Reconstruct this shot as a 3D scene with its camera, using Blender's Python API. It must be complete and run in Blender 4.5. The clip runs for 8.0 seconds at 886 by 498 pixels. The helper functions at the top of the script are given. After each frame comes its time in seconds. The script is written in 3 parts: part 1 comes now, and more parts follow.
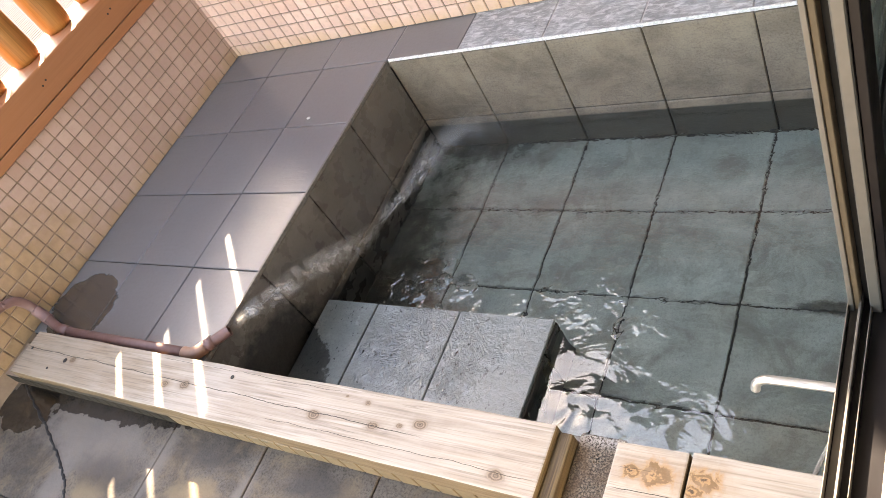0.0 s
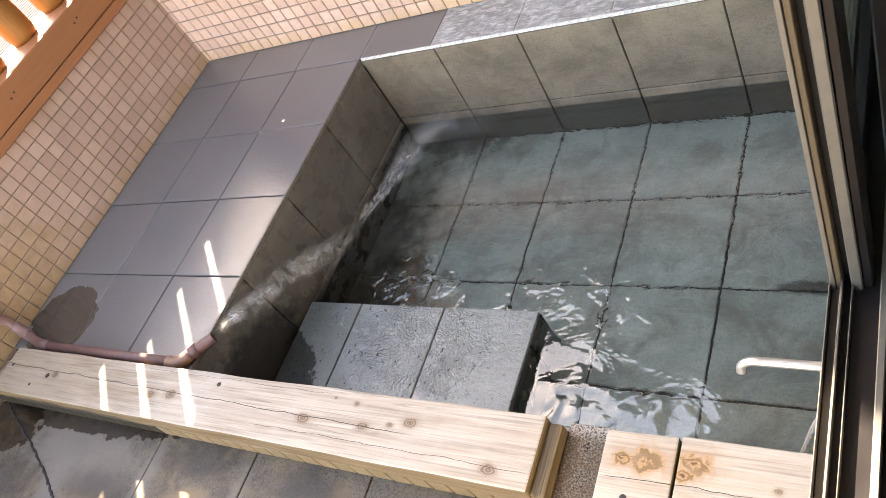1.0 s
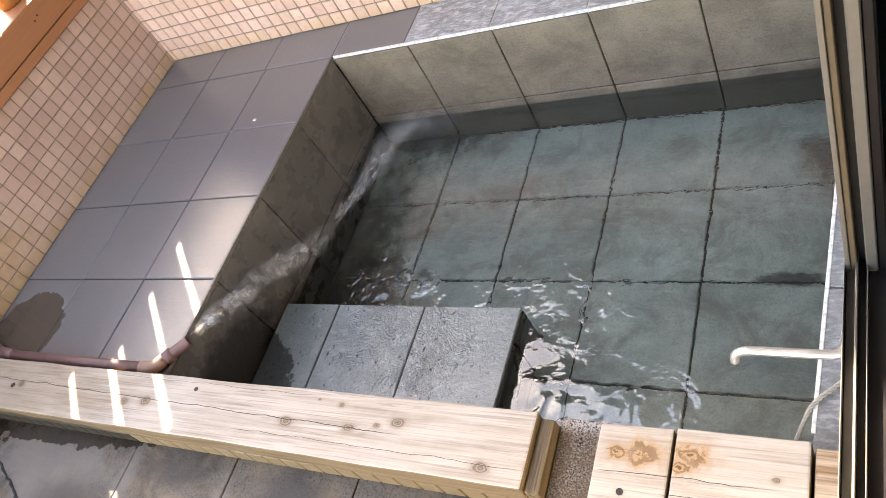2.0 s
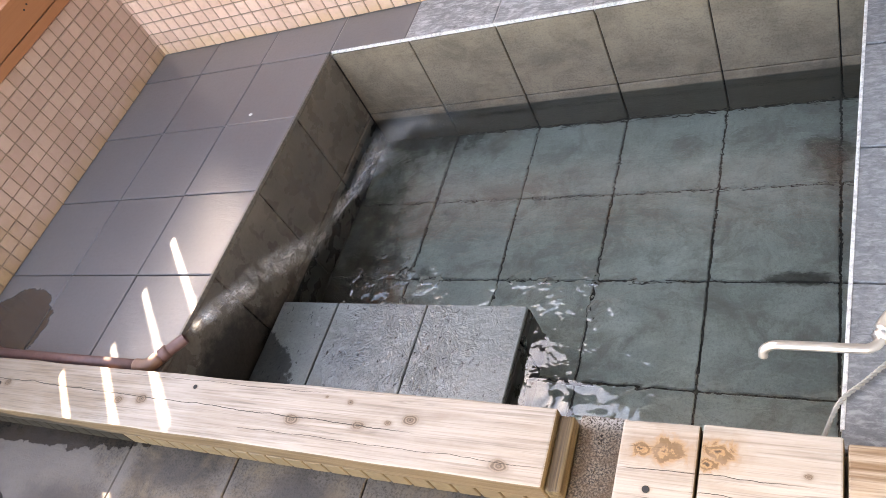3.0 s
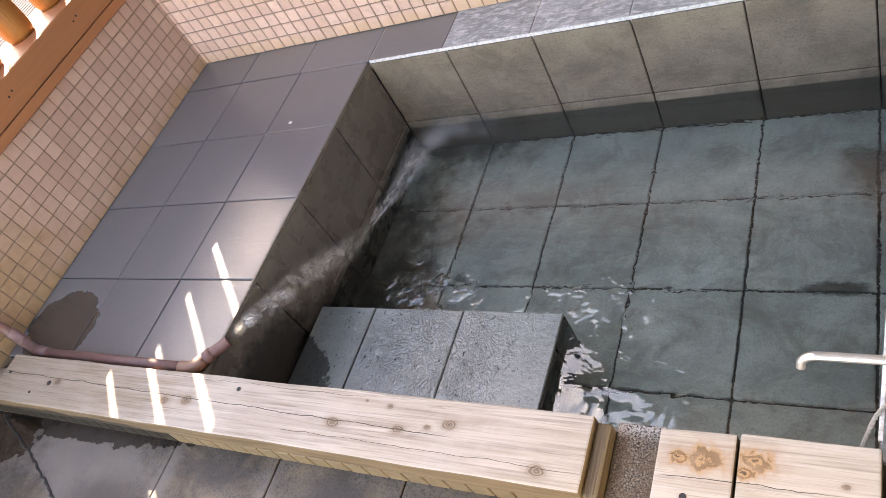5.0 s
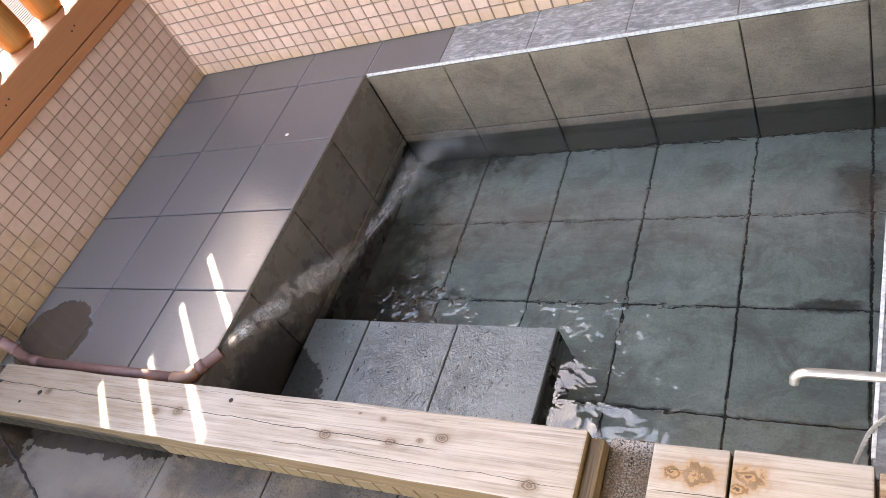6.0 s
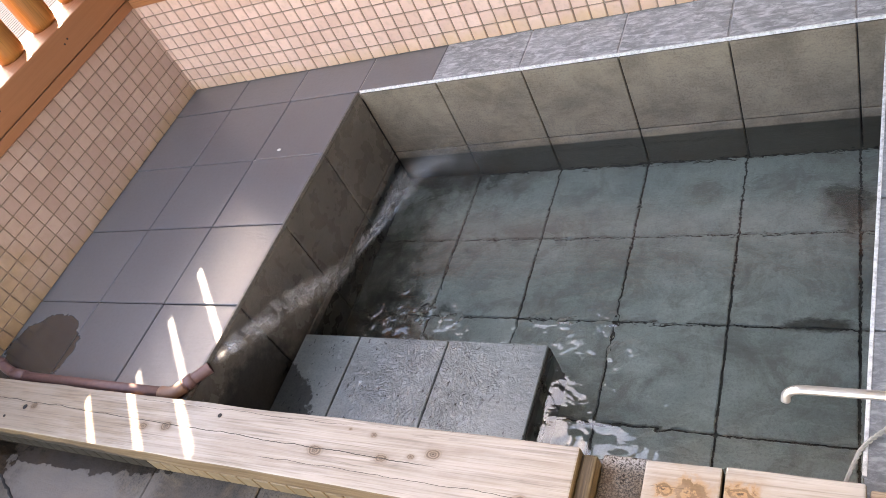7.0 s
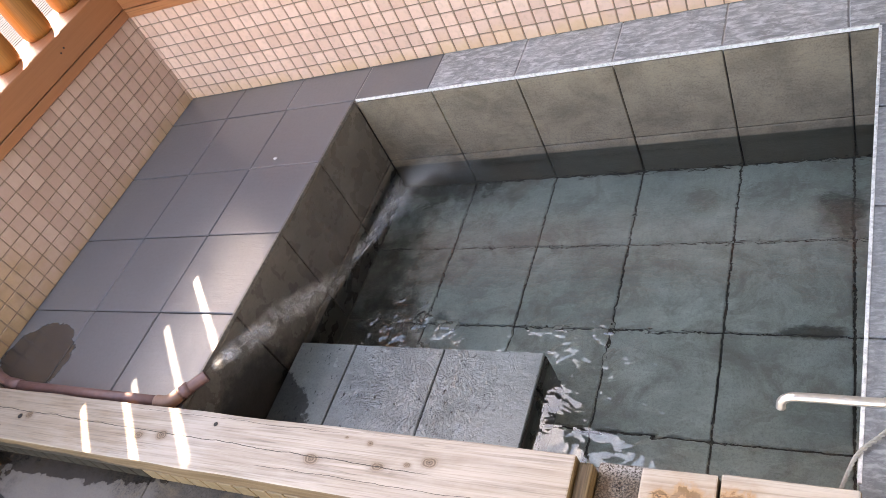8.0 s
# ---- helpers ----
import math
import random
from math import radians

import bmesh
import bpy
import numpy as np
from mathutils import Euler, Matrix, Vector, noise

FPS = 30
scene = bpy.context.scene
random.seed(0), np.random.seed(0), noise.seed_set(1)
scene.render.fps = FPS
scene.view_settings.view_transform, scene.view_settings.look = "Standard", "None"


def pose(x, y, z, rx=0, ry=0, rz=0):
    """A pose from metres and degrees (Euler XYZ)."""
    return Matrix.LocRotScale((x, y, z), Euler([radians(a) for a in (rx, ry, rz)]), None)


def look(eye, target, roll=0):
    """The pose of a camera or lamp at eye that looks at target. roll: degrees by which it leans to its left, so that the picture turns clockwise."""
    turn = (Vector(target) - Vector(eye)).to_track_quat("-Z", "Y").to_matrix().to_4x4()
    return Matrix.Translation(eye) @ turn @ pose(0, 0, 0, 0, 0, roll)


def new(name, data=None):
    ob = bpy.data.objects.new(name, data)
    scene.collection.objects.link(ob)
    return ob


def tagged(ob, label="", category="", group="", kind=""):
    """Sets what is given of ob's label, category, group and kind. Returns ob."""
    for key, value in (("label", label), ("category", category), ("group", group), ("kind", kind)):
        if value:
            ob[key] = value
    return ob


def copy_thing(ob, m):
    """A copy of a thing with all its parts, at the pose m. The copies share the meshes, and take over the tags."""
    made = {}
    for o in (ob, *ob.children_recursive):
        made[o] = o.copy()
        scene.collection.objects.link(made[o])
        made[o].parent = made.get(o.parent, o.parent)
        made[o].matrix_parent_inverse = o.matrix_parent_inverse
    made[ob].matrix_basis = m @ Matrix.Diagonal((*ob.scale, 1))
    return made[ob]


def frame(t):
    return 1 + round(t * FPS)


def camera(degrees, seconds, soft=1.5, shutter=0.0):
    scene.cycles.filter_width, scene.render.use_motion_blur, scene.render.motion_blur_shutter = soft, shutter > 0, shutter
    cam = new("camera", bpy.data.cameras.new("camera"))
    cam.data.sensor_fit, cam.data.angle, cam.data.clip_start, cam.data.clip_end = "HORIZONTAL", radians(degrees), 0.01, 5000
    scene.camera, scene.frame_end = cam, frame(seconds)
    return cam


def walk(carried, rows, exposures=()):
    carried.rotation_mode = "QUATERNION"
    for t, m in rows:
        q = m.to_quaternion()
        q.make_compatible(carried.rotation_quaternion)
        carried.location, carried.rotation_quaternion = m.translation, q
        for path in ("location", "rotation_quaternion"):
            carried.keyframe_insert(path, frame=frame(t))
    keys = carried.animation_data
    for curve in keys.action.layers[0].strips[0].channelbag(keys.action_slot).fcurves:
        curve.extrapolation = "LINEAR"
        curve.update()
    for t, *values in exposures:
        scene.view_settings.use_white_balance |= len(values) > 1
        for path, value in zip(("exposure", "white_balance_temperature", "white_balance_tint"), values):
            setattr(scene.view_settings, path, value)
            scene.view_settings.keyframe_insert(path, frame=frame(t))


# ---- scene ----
cam = camera(59.2, 8.0, soft=0.7)
PATH = [
    (0, (1.707, -1.748, 1.277), (0.562, -0.769, -0.039), -35.6),
    (0.5, (1.706, -1.749, 1.279), (0.578, -0.767, -0.049), -36.5),
    (1, (1.703, -1.749, 1.28), (0.601, -0.76, -0.064), -37.2),
    (1.5, (1.691, -1.752, 1.279), (0.626, -0.747, -0.083), -37.1),
    (3, (1.565, -1.789, 1.263), (0.599, -0.729, -0.131), -33.6),
    (3.5, (1.559, -1.794, 1.285), (0.57, -0.753, -0.107), -34.5),
    (4, (1.564, -1.797, 1.3), (0.545, -0.771, -0.082), -35.4),
    (4.5, (1.563, -1.801, 1.302), (0.534, -0.769, -0.068), -35.3),
    (6, (1.563, -1.809, 1.3), (0.546, -0.729, -0.042), -33.2),
    (6.5, (1.561, -1.81, 1.301), (0.558, -0.708, -0.033), -32.3),
    (7, (1.556, -1.817, 1.3), (0.565, -0.691, -0.024), -31.4),
    (7.5, (1.556, -1.821, 1.3), (0.573, -0.68, -0.016), -31.0),
    (8, (1.558, -1.819, 1.303), (0.577, -0.675, -0.011), -31.0),
]
EXPOSURES = [(0.0, 3.71, 9100, 16), (1.5, 3.71, 9100, 16), (3.0, 3.64, 8700, 18), (4.5, 3.5, 8600, 19), (8.0, 3.5, 8500, 19)]
walk(cam, [(t, look(eye, target, roll)) for t, eye, target, roll in PATH], exposures=EXPOSURES)

# ---- world, sun ----
SUN_EL, SUN_AZ = 31.0, 315.0
world = bpy.data.worlds.new("sky")
scene.world = world
world.use_nodes = True
wn, wl = world.node_tree.nodes, world.node_tree.links
sky = wn.new("ShaderNodeTexSky")
sky.sky_type, sky.sun_disc = "NISHITA", False
sky.sun_elevation, sky.sun_rotation = radians(SUN_EL), radians(SUN_AZ)
wl.new(sky.outputs[0], wn["Background"].inputs[0])
wn["Background"].inputs[1].default_value = 0.15
lamp = bpy.data.lights.new("sun", "SUN")
lamp.energy, lamp.angle, lamp.color = 4.0, radians(0.55), (1.0, 0.95, 0.86)
sun = new("sun", lamp)
sx, sy = math.sin(radians(SUN_AZ)), math.cos(radians(SUN_AZ))
sun.matrix_world = look((20 * sx, 20 * sy, 20 * math.tan(radians(SUN_EL))), (0, 0, 0))


# ---- materials ----
class Nodes:
    """A small writer of shader nodes."""

    def __init__(self, name):
        self.m = bpy.data.materials.new(name)
        self.m.use_nodes = True
        self.t = self.m.node_tree
        self.b = self.t.nodes["Principled BSDF"]

    def link(self, a, b):
        self.t.links.new(a, b)

    def feed(self, v, socket):
        if isinstance(v, bpy.types.NodeSocket):
            self.link(v, socket)
        else:
            socket.default_value = v

    def pos(self):
        return self.t.nodes.new("ShaderNodeNewGeometry").outputs["Position"]

    def obj(self):
        return self.t.nodes.new("ShaderNodeTexCoord").outputs["Object"]

    def rand(self):
        return self.t.nodes.new("ShaderNodeObjectInfo").outputs["Random"]

    def island(self):
        return self.t.nodes.new("ShaderNodeNewGeometry").outputs["Random Per Island"]

    def scale(self, vec, s, loc=(0, 0, 0), rot=(0, 0, 0)):
        n = self.t.nodes.new("ShaderNodeMapping")
        self.link(vec, n.inputs[0])
        n.inputs[1].default_value, n.inputs[2].default_value, n.inputs[3].default_value = loc, rot, s
        return n.outputs[0]

    def noise(self, vec, scale, detail=4.0, rough=0.55, warp=0.0):
        n = self.t.nodes.new("ShaderNodeTexNoise")
        self.link(vec, n.inputs["Vector"])
        n.inputs["Scale"].default_value, n.inputs["Detail"].default_value = scale, detail
        n.inputs["Roughness"].default_value, n.inputs["Distortion"].default_value = rough, warp
        return n.outputs[0]

    def math(self, op, a, b=0.0, c=0.0):
        n = self.t.nodes.new("ShaderNodeMath")
        n.operation = op
        for v, s in zip((a, b, c), n.inputs):
            self.feed(v, s)
        return n.outputs[0]

    def ramp(self, fac, lo, hi, a=0.0, b=1.0):
        n = self.t.nodes.new("ShaderNodeMapRange")
        n.interpolation_type = "SMOOTHSTEP"
        self.feed(fac, n.inputs[0])
        for i, v in enumerate((lo, hi, a, b)):
            n.inputs[i + 1].default_value = v
        return n.outputs[0]

    def mix(self, fac, a, b, how="MIX"):
        n = self.t.nodes.new("ShaderNodeMix")
        n.data_type, n.blend_type = "RGBA", how
        self.feed(fac, n.inputs[0])
        for v, s in ((a, n.inputs[6]), (b, n.inputs[7])):
            self.feed((*v, 1) if isinstance(v, tuple) else v, s)
        return n.outputs[2]

    def split(self, vec):
        n = self.t.nodes.new("ShaderNodeSeparateXYZ")
        self.link(vec, n.inputs[0])
        return n.outputs

    def spot(self, vec, place, size):
        """0 at the middle of an ellipsoid, 1 on its skin."""
        x, y, z = self.split(self.scale(vec, tuple(1 / s for s in size), tuple(-p / s for p, s in zip(place, size))))
        n = self.t.nodes.new("ShaderNodeVectorMath")
        n.operation = "LENGTH"
        c = self.t.nodes.new("ShaderNodeCombineXYZ")
        for a, s in zip((x, y, z), c.inputs):
            self.link(a, s)
        self.link(c.outputs[0], n.inputs[0])
        return n.outputs["Value"]

    def bump(self, height, strength, distance=0.002):
        n = self.t.nodes.new("ShaderNodeBump")
        n.inputs["Strength"].default_value, n.inputs["Distance"].default_value = strength, distance
        self.feed(height, n.inputs["Height"])
        self.link(n.outputs[0], self.b.inputs["Normal"])

    def done(self, color=None, rough=None, metal=0.0, spec=0.5):
        if color is not None:
            self.feed((*color, 1) if isinstance(color, tuple) else color, self.b.inputs["Base Color"])
        if rough is not None:
            self.feed(rough, self.b.inputs["Roughness"])
        self.b.inputs["Metallic"].default_value = metal
        self.b.inputs["Specular IOR Level"].default_value = spec
        return self.m


def slate(name, dark, light, rough, lime=None, lime_amount=0.0, wet=(), film=0.0, streaks=0.35, spec=0.5, grain=0.25, tide=0.0, cleft=0.0, ragged=1.3, ior=1.5, lime_scale=7.0):
    k = Nodes(name)
    p = k.pos()
    big = k.noise(p, 5.0, 5, 0.6, 0.4)
    fine = k.noise(p, 170.0 if grain > 0.3 else 90.0, 4, 0.65)
    streak = k.noise(k.scale(p, (1, 5, 5), rot=(0, 0, 0.5)), 9.0, 4, 0.65, 0.8)
    c = k.mix(k.ramp(big, 0.3, 0.7), dark, light)
    c = k.mix(k.math("MULTIPLY", k.ramp(streak, 0.45, 0.85), streaks), c, tuple(min(1, v * 1.5) for v in light))
    c = k.mix(k.math("MULTIPLY", k.ramp(fine, 0.42, 0.72), grain), c, tuple(v * 0.55 for v in dark))
    c = k.mix(0.16, c, k.mix(k.rand(), (0.55, 0.55, 0.55), (1.5, 1.48, 1.45)), "MULTIPLY")
    r = k.ramp(k.noise(p, 14.0, 4), 0.3, 0.7, rough - (0.008 if streaks < 0.1 else 0.06), rough + (0.01 if streaks < 0.1 else 0.08))
    if lime:
        patch = k.math("MULTIPLY", k.ramp(k.noise(k.scale(p, (1, 2.6, 1), rot=(0, 0, 0.7)) if lime_scale > 20 else p, lime_scale, 6, 0.72, 0.6), 0.42, 0.68), lime_amount)
        c = k.mix(patch, c, lime)
    # tinted crust and dirt, else dark gloss for wet tile and painted shade
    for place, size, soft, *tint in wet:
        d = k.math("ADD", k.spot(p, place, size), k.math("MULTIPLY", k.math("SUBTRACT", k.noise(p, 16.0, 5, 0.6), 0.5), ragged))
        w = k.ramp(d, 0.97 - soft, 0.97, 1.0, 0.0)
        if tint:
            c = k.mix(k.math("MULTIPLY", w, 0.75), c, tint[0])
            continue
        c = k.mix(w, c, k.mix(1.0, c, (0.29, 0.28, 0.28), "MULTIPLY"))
        n = k.t.nodes.new("ShaderNodeMix")
        k.feed(w, n.inputs[0]), k.feed(r, n.inputs[2])
        n.inputs[3].default_value = 0.12
        r = n.outputs[0]
    h = k.math("ADD", k.math("MULTIPLY", streak, 1.2), k.math("MULTIPLY", fine, grain * 1.6))
    h = k.math("ADD", h, k.noise(p, 22.0, 4))
    if cleft:
        # the riven face of the stone, split along its length
        split = k.noise(k.scale(p, (1.0, 1.0, 3.2)), 34.0, 6, 0.62, 1.1)
        h = k.math("ADD", h, k.math("MULTIPLY", split, cleft))
        c = k.mix(k.math("MULTIPLY", k.ramp(split, 0.5, 0.72), 0.3), c, tuple(v * 0.5 for v in dark))
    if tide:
        # algae and the wall's dark reflection, both painted below the water line
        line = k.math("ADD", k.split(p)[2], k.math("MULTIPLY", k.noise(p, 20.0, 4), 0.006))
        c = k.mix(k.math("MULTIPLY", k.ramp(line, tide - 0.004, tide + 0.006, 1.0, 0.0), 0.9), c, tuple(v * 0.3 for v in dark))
    if film:
        # a rippled film of water over part of the slab
        turn = k.scale(p, (1.0, 0.45, 1.0), rot=(0, 0, 0.9))
        reach = k.math("ADD", k.spot(p, (0.34, -1.03, STEP_Z), (1.0, 1.0, 1.0)), k.math("MULTIPLY", k.noise(p, 10.0, 4, 0.65, 1.2), 0.12))
        rings = k.math("MULTIPLY", k.math("SINE", k.math("MULTIPLY", reach, 480.0)), k.ramp(k.noise(p, 26.0, 3), 0.4, 0.62, 0.0, 0.2))
        wave = k.math("ADD", k.noise(turn, 70.0, 4, 0.6, 1.8), rings)
        over = k.ramp(k.math("ADD", k.spot(p, (0.44, -0.95, STEP_Z), (0.25, 0.2, 1)), k.math("SUBTRACT", k.noise(p, 14.0, 4), 0.5)), 0.5, 1.1, 0.9, 0.08)
        h = k.math("ADD", h, k.math("MULTIPLY", k.math("MULTIPLY", wave, over), film))
        k.b.inputs["Coat IOR"].default_value = 2.3
        k.b.inputs["Coat Roughness"].default_value = 0.06
        k.feed(over, k.b.inputs["Coat Weight"])
        pit = k.ramp(k.noise(k.scale(p, (1.0, 0.7, 1.0)), 70.0, 3, 0.6), 0.63, 0.68)
        c = k.mix(k.math("MULTIPLY", pit, 0.7), c, (0.02, 0.02, 0.02))
    k.bump(h, 0.4 if film else 0.25, 0.0025)
    if film:
        k.link(k.b.inputs["Normal"].links[0].from_socket, k.b.inputs["Coat Normal"])
    k.b.inputs["IOR"].default_value = ior
    return k.done(c, r, spec=spec)


STEP_Z, FLOOR_Z = -0.28, -0.513
WATER_Z = -0.319
SLATE = slate("slate_tile_dry", (0.126, 0.136, 0.15), (0.137, 0.147, 0.161), 0.29, streaks=0.06, spec=1.0, ior=1.72, ragged=0.55,
              wet=[((-0.715, -1.085, 0), (0.165, 0.14, 0.1), 0.05)])
SLATE_LIME = slate("slate_tile_bloomed", (0.235, 0.243, 0.243), (0.37, 0.38, 0.378), 0.33, (0.74, 0.745, 0.75), 0.75, grain=0.3, cleft=2.0, lime_scale=22.0)
SLATE_FROST = slate("slate_tile_frosted", (0.17, 0.178, 0.19), (0.26, 0.27, 0.282), 0.36, (0.6, 0.61, 0.62), 0.4, grain=0.35, cleft=2.0, lime_scale=40.0)
SLATE_WALL = slate("slate_tile_limed", (0.155, 0.122, 0.09), (0.27, 0.217, 0.163), 0.42, (0.35, 0.28, 0.2), 0.55, grain=0.5, tide=WATER_Z, cleft=2.2)
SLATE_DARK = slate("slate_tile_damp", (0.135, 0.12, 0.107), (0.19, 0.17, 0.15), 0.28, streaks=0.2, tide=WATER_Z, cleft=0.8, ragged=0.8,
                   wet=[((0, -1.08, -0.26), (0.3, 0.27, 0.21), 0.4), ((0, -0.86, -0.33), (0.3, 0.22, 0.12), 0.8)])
# broad patches paint the west side's shade; the last two are stains
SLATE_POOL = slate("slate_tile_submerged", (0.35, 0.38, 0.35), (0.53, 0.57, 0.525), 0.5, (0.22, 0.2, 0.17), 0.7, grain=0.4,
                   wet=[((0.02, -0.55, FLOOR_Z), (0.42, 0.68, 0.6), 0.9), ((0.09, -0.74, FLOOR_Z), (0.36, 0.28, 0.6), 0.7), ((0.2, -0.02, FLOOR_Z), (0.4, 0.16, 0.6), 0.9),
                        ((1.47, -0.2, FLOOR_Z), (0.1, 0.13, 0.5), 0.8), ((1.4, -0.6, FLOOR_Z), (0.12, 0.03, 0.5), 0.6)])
# dark patch by the wall: wet slab and the wall's shadow in one colour
SLATE_STEP = slate("slate_tile_wet", (0.172, 0.196, 0.19), (0.26, 0.29, 0.28), 0.2, wet=[((0.0, -1.1, STEP_Z), (0.17, 0.2, 0.2), 0.12)], film=9.0, streaks=0.15, grain=0.4)
# near-black slate for the step's east face alone
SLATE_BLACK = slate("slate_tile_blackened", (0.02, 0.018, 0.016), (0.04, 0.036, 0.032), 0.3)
CRUST, SAND, SMEAR = (0.18, 0.156, 0.14), (0.24, 0.175, 0.105), (0.06, 0.052, 0.048)
SLATE_FRONT = slate("slate_tile_muddy", (0.062, 0.053, 0.046), (0.14, 0.119, 0.1), 0.6, (0.22, 0.16, 0.1), 0.6, grain=0.85, ragged=0.9, spec=0.3,
                    wet=[((-0.34, -1.45, 0), (0.34, 0.13, 0.2), 0.4, CRUST), ((-0.03, -1.47, 0), (0.05, 0.16, 0.2), 0.6, CRUST), ((-0.38, -1.6, 0), (0.07, 0.14, 0.2), 0.5, CRUST),
                         ((0.3, -1.5, 0), (0.04, 0.14, 0.2), 0.6, CRUST), ((0.16, -1.53, 0), (0.13, 0.07, 0.2), 0.6, SAND), ((-0.22, -1.6, 0), (0.12, 0.06, 0.2), 0.6, SAND),
                         ((-0.4, -1.33, 0), (0.5, 0.085, 0.2), 0.07), ((-0.74, -1.42, 0), (0.17, 0.1, 0.2), 0.08), ((-0.2, -1.53, 0), (0.2, 0.1, 0.2), 0.8, SMEAR),
                         ((0.13, -1.425, 0), (0.16, 0.06, 0.2), 0.8, SMEAR), ((0.5, -1.43, 0), (0.2, 0.06, 0.2), 0.8, SMEAR)])


def grout(name, color):
    k = Nodes(name)
    p = k.pos()
    n = k.noise(p, 30.0, 5)
    k.bump(k.noise(p, 250.0, 3), 0.4, 0.001)
    return k.done(k.mix(n, tuple(c * 0.6 for c in color), tuple(c * 1.4 for c in color)), 0.8)


GROUT_DARK = grout("grout_dark", (0.05, 0.046, 0.042))
GROUT_GREY = grout("grout_grey", (0.45, 0.44, 0.42))


def grout_ledge():
    k = Nodes("grout_ledge")
    p = k.pos()
    far = k.ramp(k.math("ADD", k.spot(p, (-0.3, 0.1, 0), (2.2, 0.6, 0.05)), k.math("SUBTRACT", k.noise(p, 6.0, 4), 0.5)), 0.6, 1.1, 1.0, 0.0)
    k.bump(k.noise(p, 250.0, 3), 0.4, 0.001)
    return k.done(k.mix(far, (0.03, 0.028, 0.026), (0.55, 0.53, 0.51)), 0.8)


GROUT_LEDGE = grout_ledge()
GROUT_MOSAIC = grout("grout_mosaic", (0.27, 0.195, 0.145))


def limescale():
    k = Nodes("limescale_edge")
    p = k.pos()
    n = k.ramp(k.noise(p, 70.0, 5, 0.75), 0.34, 0.6)
    k.bump(k.noise(p, 150.0, 4), 0.6, 0.002)
    return k.done(k.mix(n, (0.52, 0.51, 0.5), (0.86, 0.85, 0.83)), 0.5)


LIMESCALE = limescale()


def plain(name, color, rough, metal=0.0, grain=60.0, vary=0.2, depth=0.0005, spec=0.5):
    k = Nodes(name)
    p = k.pos()
    n = k.noise(p, grain, 4)
    k.bump(n, 0.2, depth)
    c = k.mix(n, tuple(v * (1 - vary) for v in color), tuple(min(1, v * (1 + vary)) for v in color))
    return k.done(c, k.ramp(k.noise(p, grain * 0.3, 3), 0.3, 0.7, max(0.02, rough - 0.06), rough + 0.06), metal, spec)


def mosaic(name, source, tone=1.0):
    k = Nodes(name)
    p = k.pos()
    v = source(k)
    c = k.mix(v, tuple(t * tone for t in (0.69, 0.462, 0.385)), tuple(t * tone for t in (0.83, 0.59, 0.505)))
    c = k.mix(k.math("MULTIPLY", k.ramp(k.noise(p, 60.0, 4), 0.45, 0.75), 0.3), c, (0.38, 0.26, 0.19))
    x, y, z = k.split(p)
    low = k.math("ADD", z, k.math("MULTIPLY", k.noise(p, 9.0, 4), 0.16))
    damp = k.math("MULTIPLY", k.ramp(low, 0.07, 0.15, 1.0, 0.0), 0.55)
    c = k.mix(damp, c, tuple(t * tone for t in (0.66, 0.43, 0.22)))
    # old soap and iron stains round the pipe
    old = k.ramp(k.math("ADD", k.spot(p, (-0.876, -1.2, 0.08), (0.3, 0.5, 0.32)), k.math("SUBTRACT", k.noise(p, 12.0, 5, 0.65), 0.5)), 0.4, 1.1, 0.75, 0.0)
    c = k.mix(old, c, k.mix(k.noise(p, 34.0, 4, 0.65), (0.16, 0.1, 0.05), (0.52, 0.35, 0.19)))
    k.bump(k.noise(p, 120.0, 3), 0.15, 0.001)
    return k.done(c, k.ramp(k.noise(p, 40.0, 3), 0.3, 0.7, 0.28, 0.45))


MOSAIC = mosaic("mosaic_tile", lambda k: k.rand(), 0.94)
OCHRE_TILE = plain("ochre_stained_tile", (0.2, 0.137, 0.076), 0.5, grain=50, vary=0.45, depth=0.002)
# west wall's weaker light is put into the colour: the mosaic toned down
MOSAIC_SHADED = mosaic("mosaic_tile_aged", lambda k: k.rand(), 0.61)
MOSAIC_JOINED = mosaic("mosaic_tile_joined", lambda k: k.island(), 0.94)


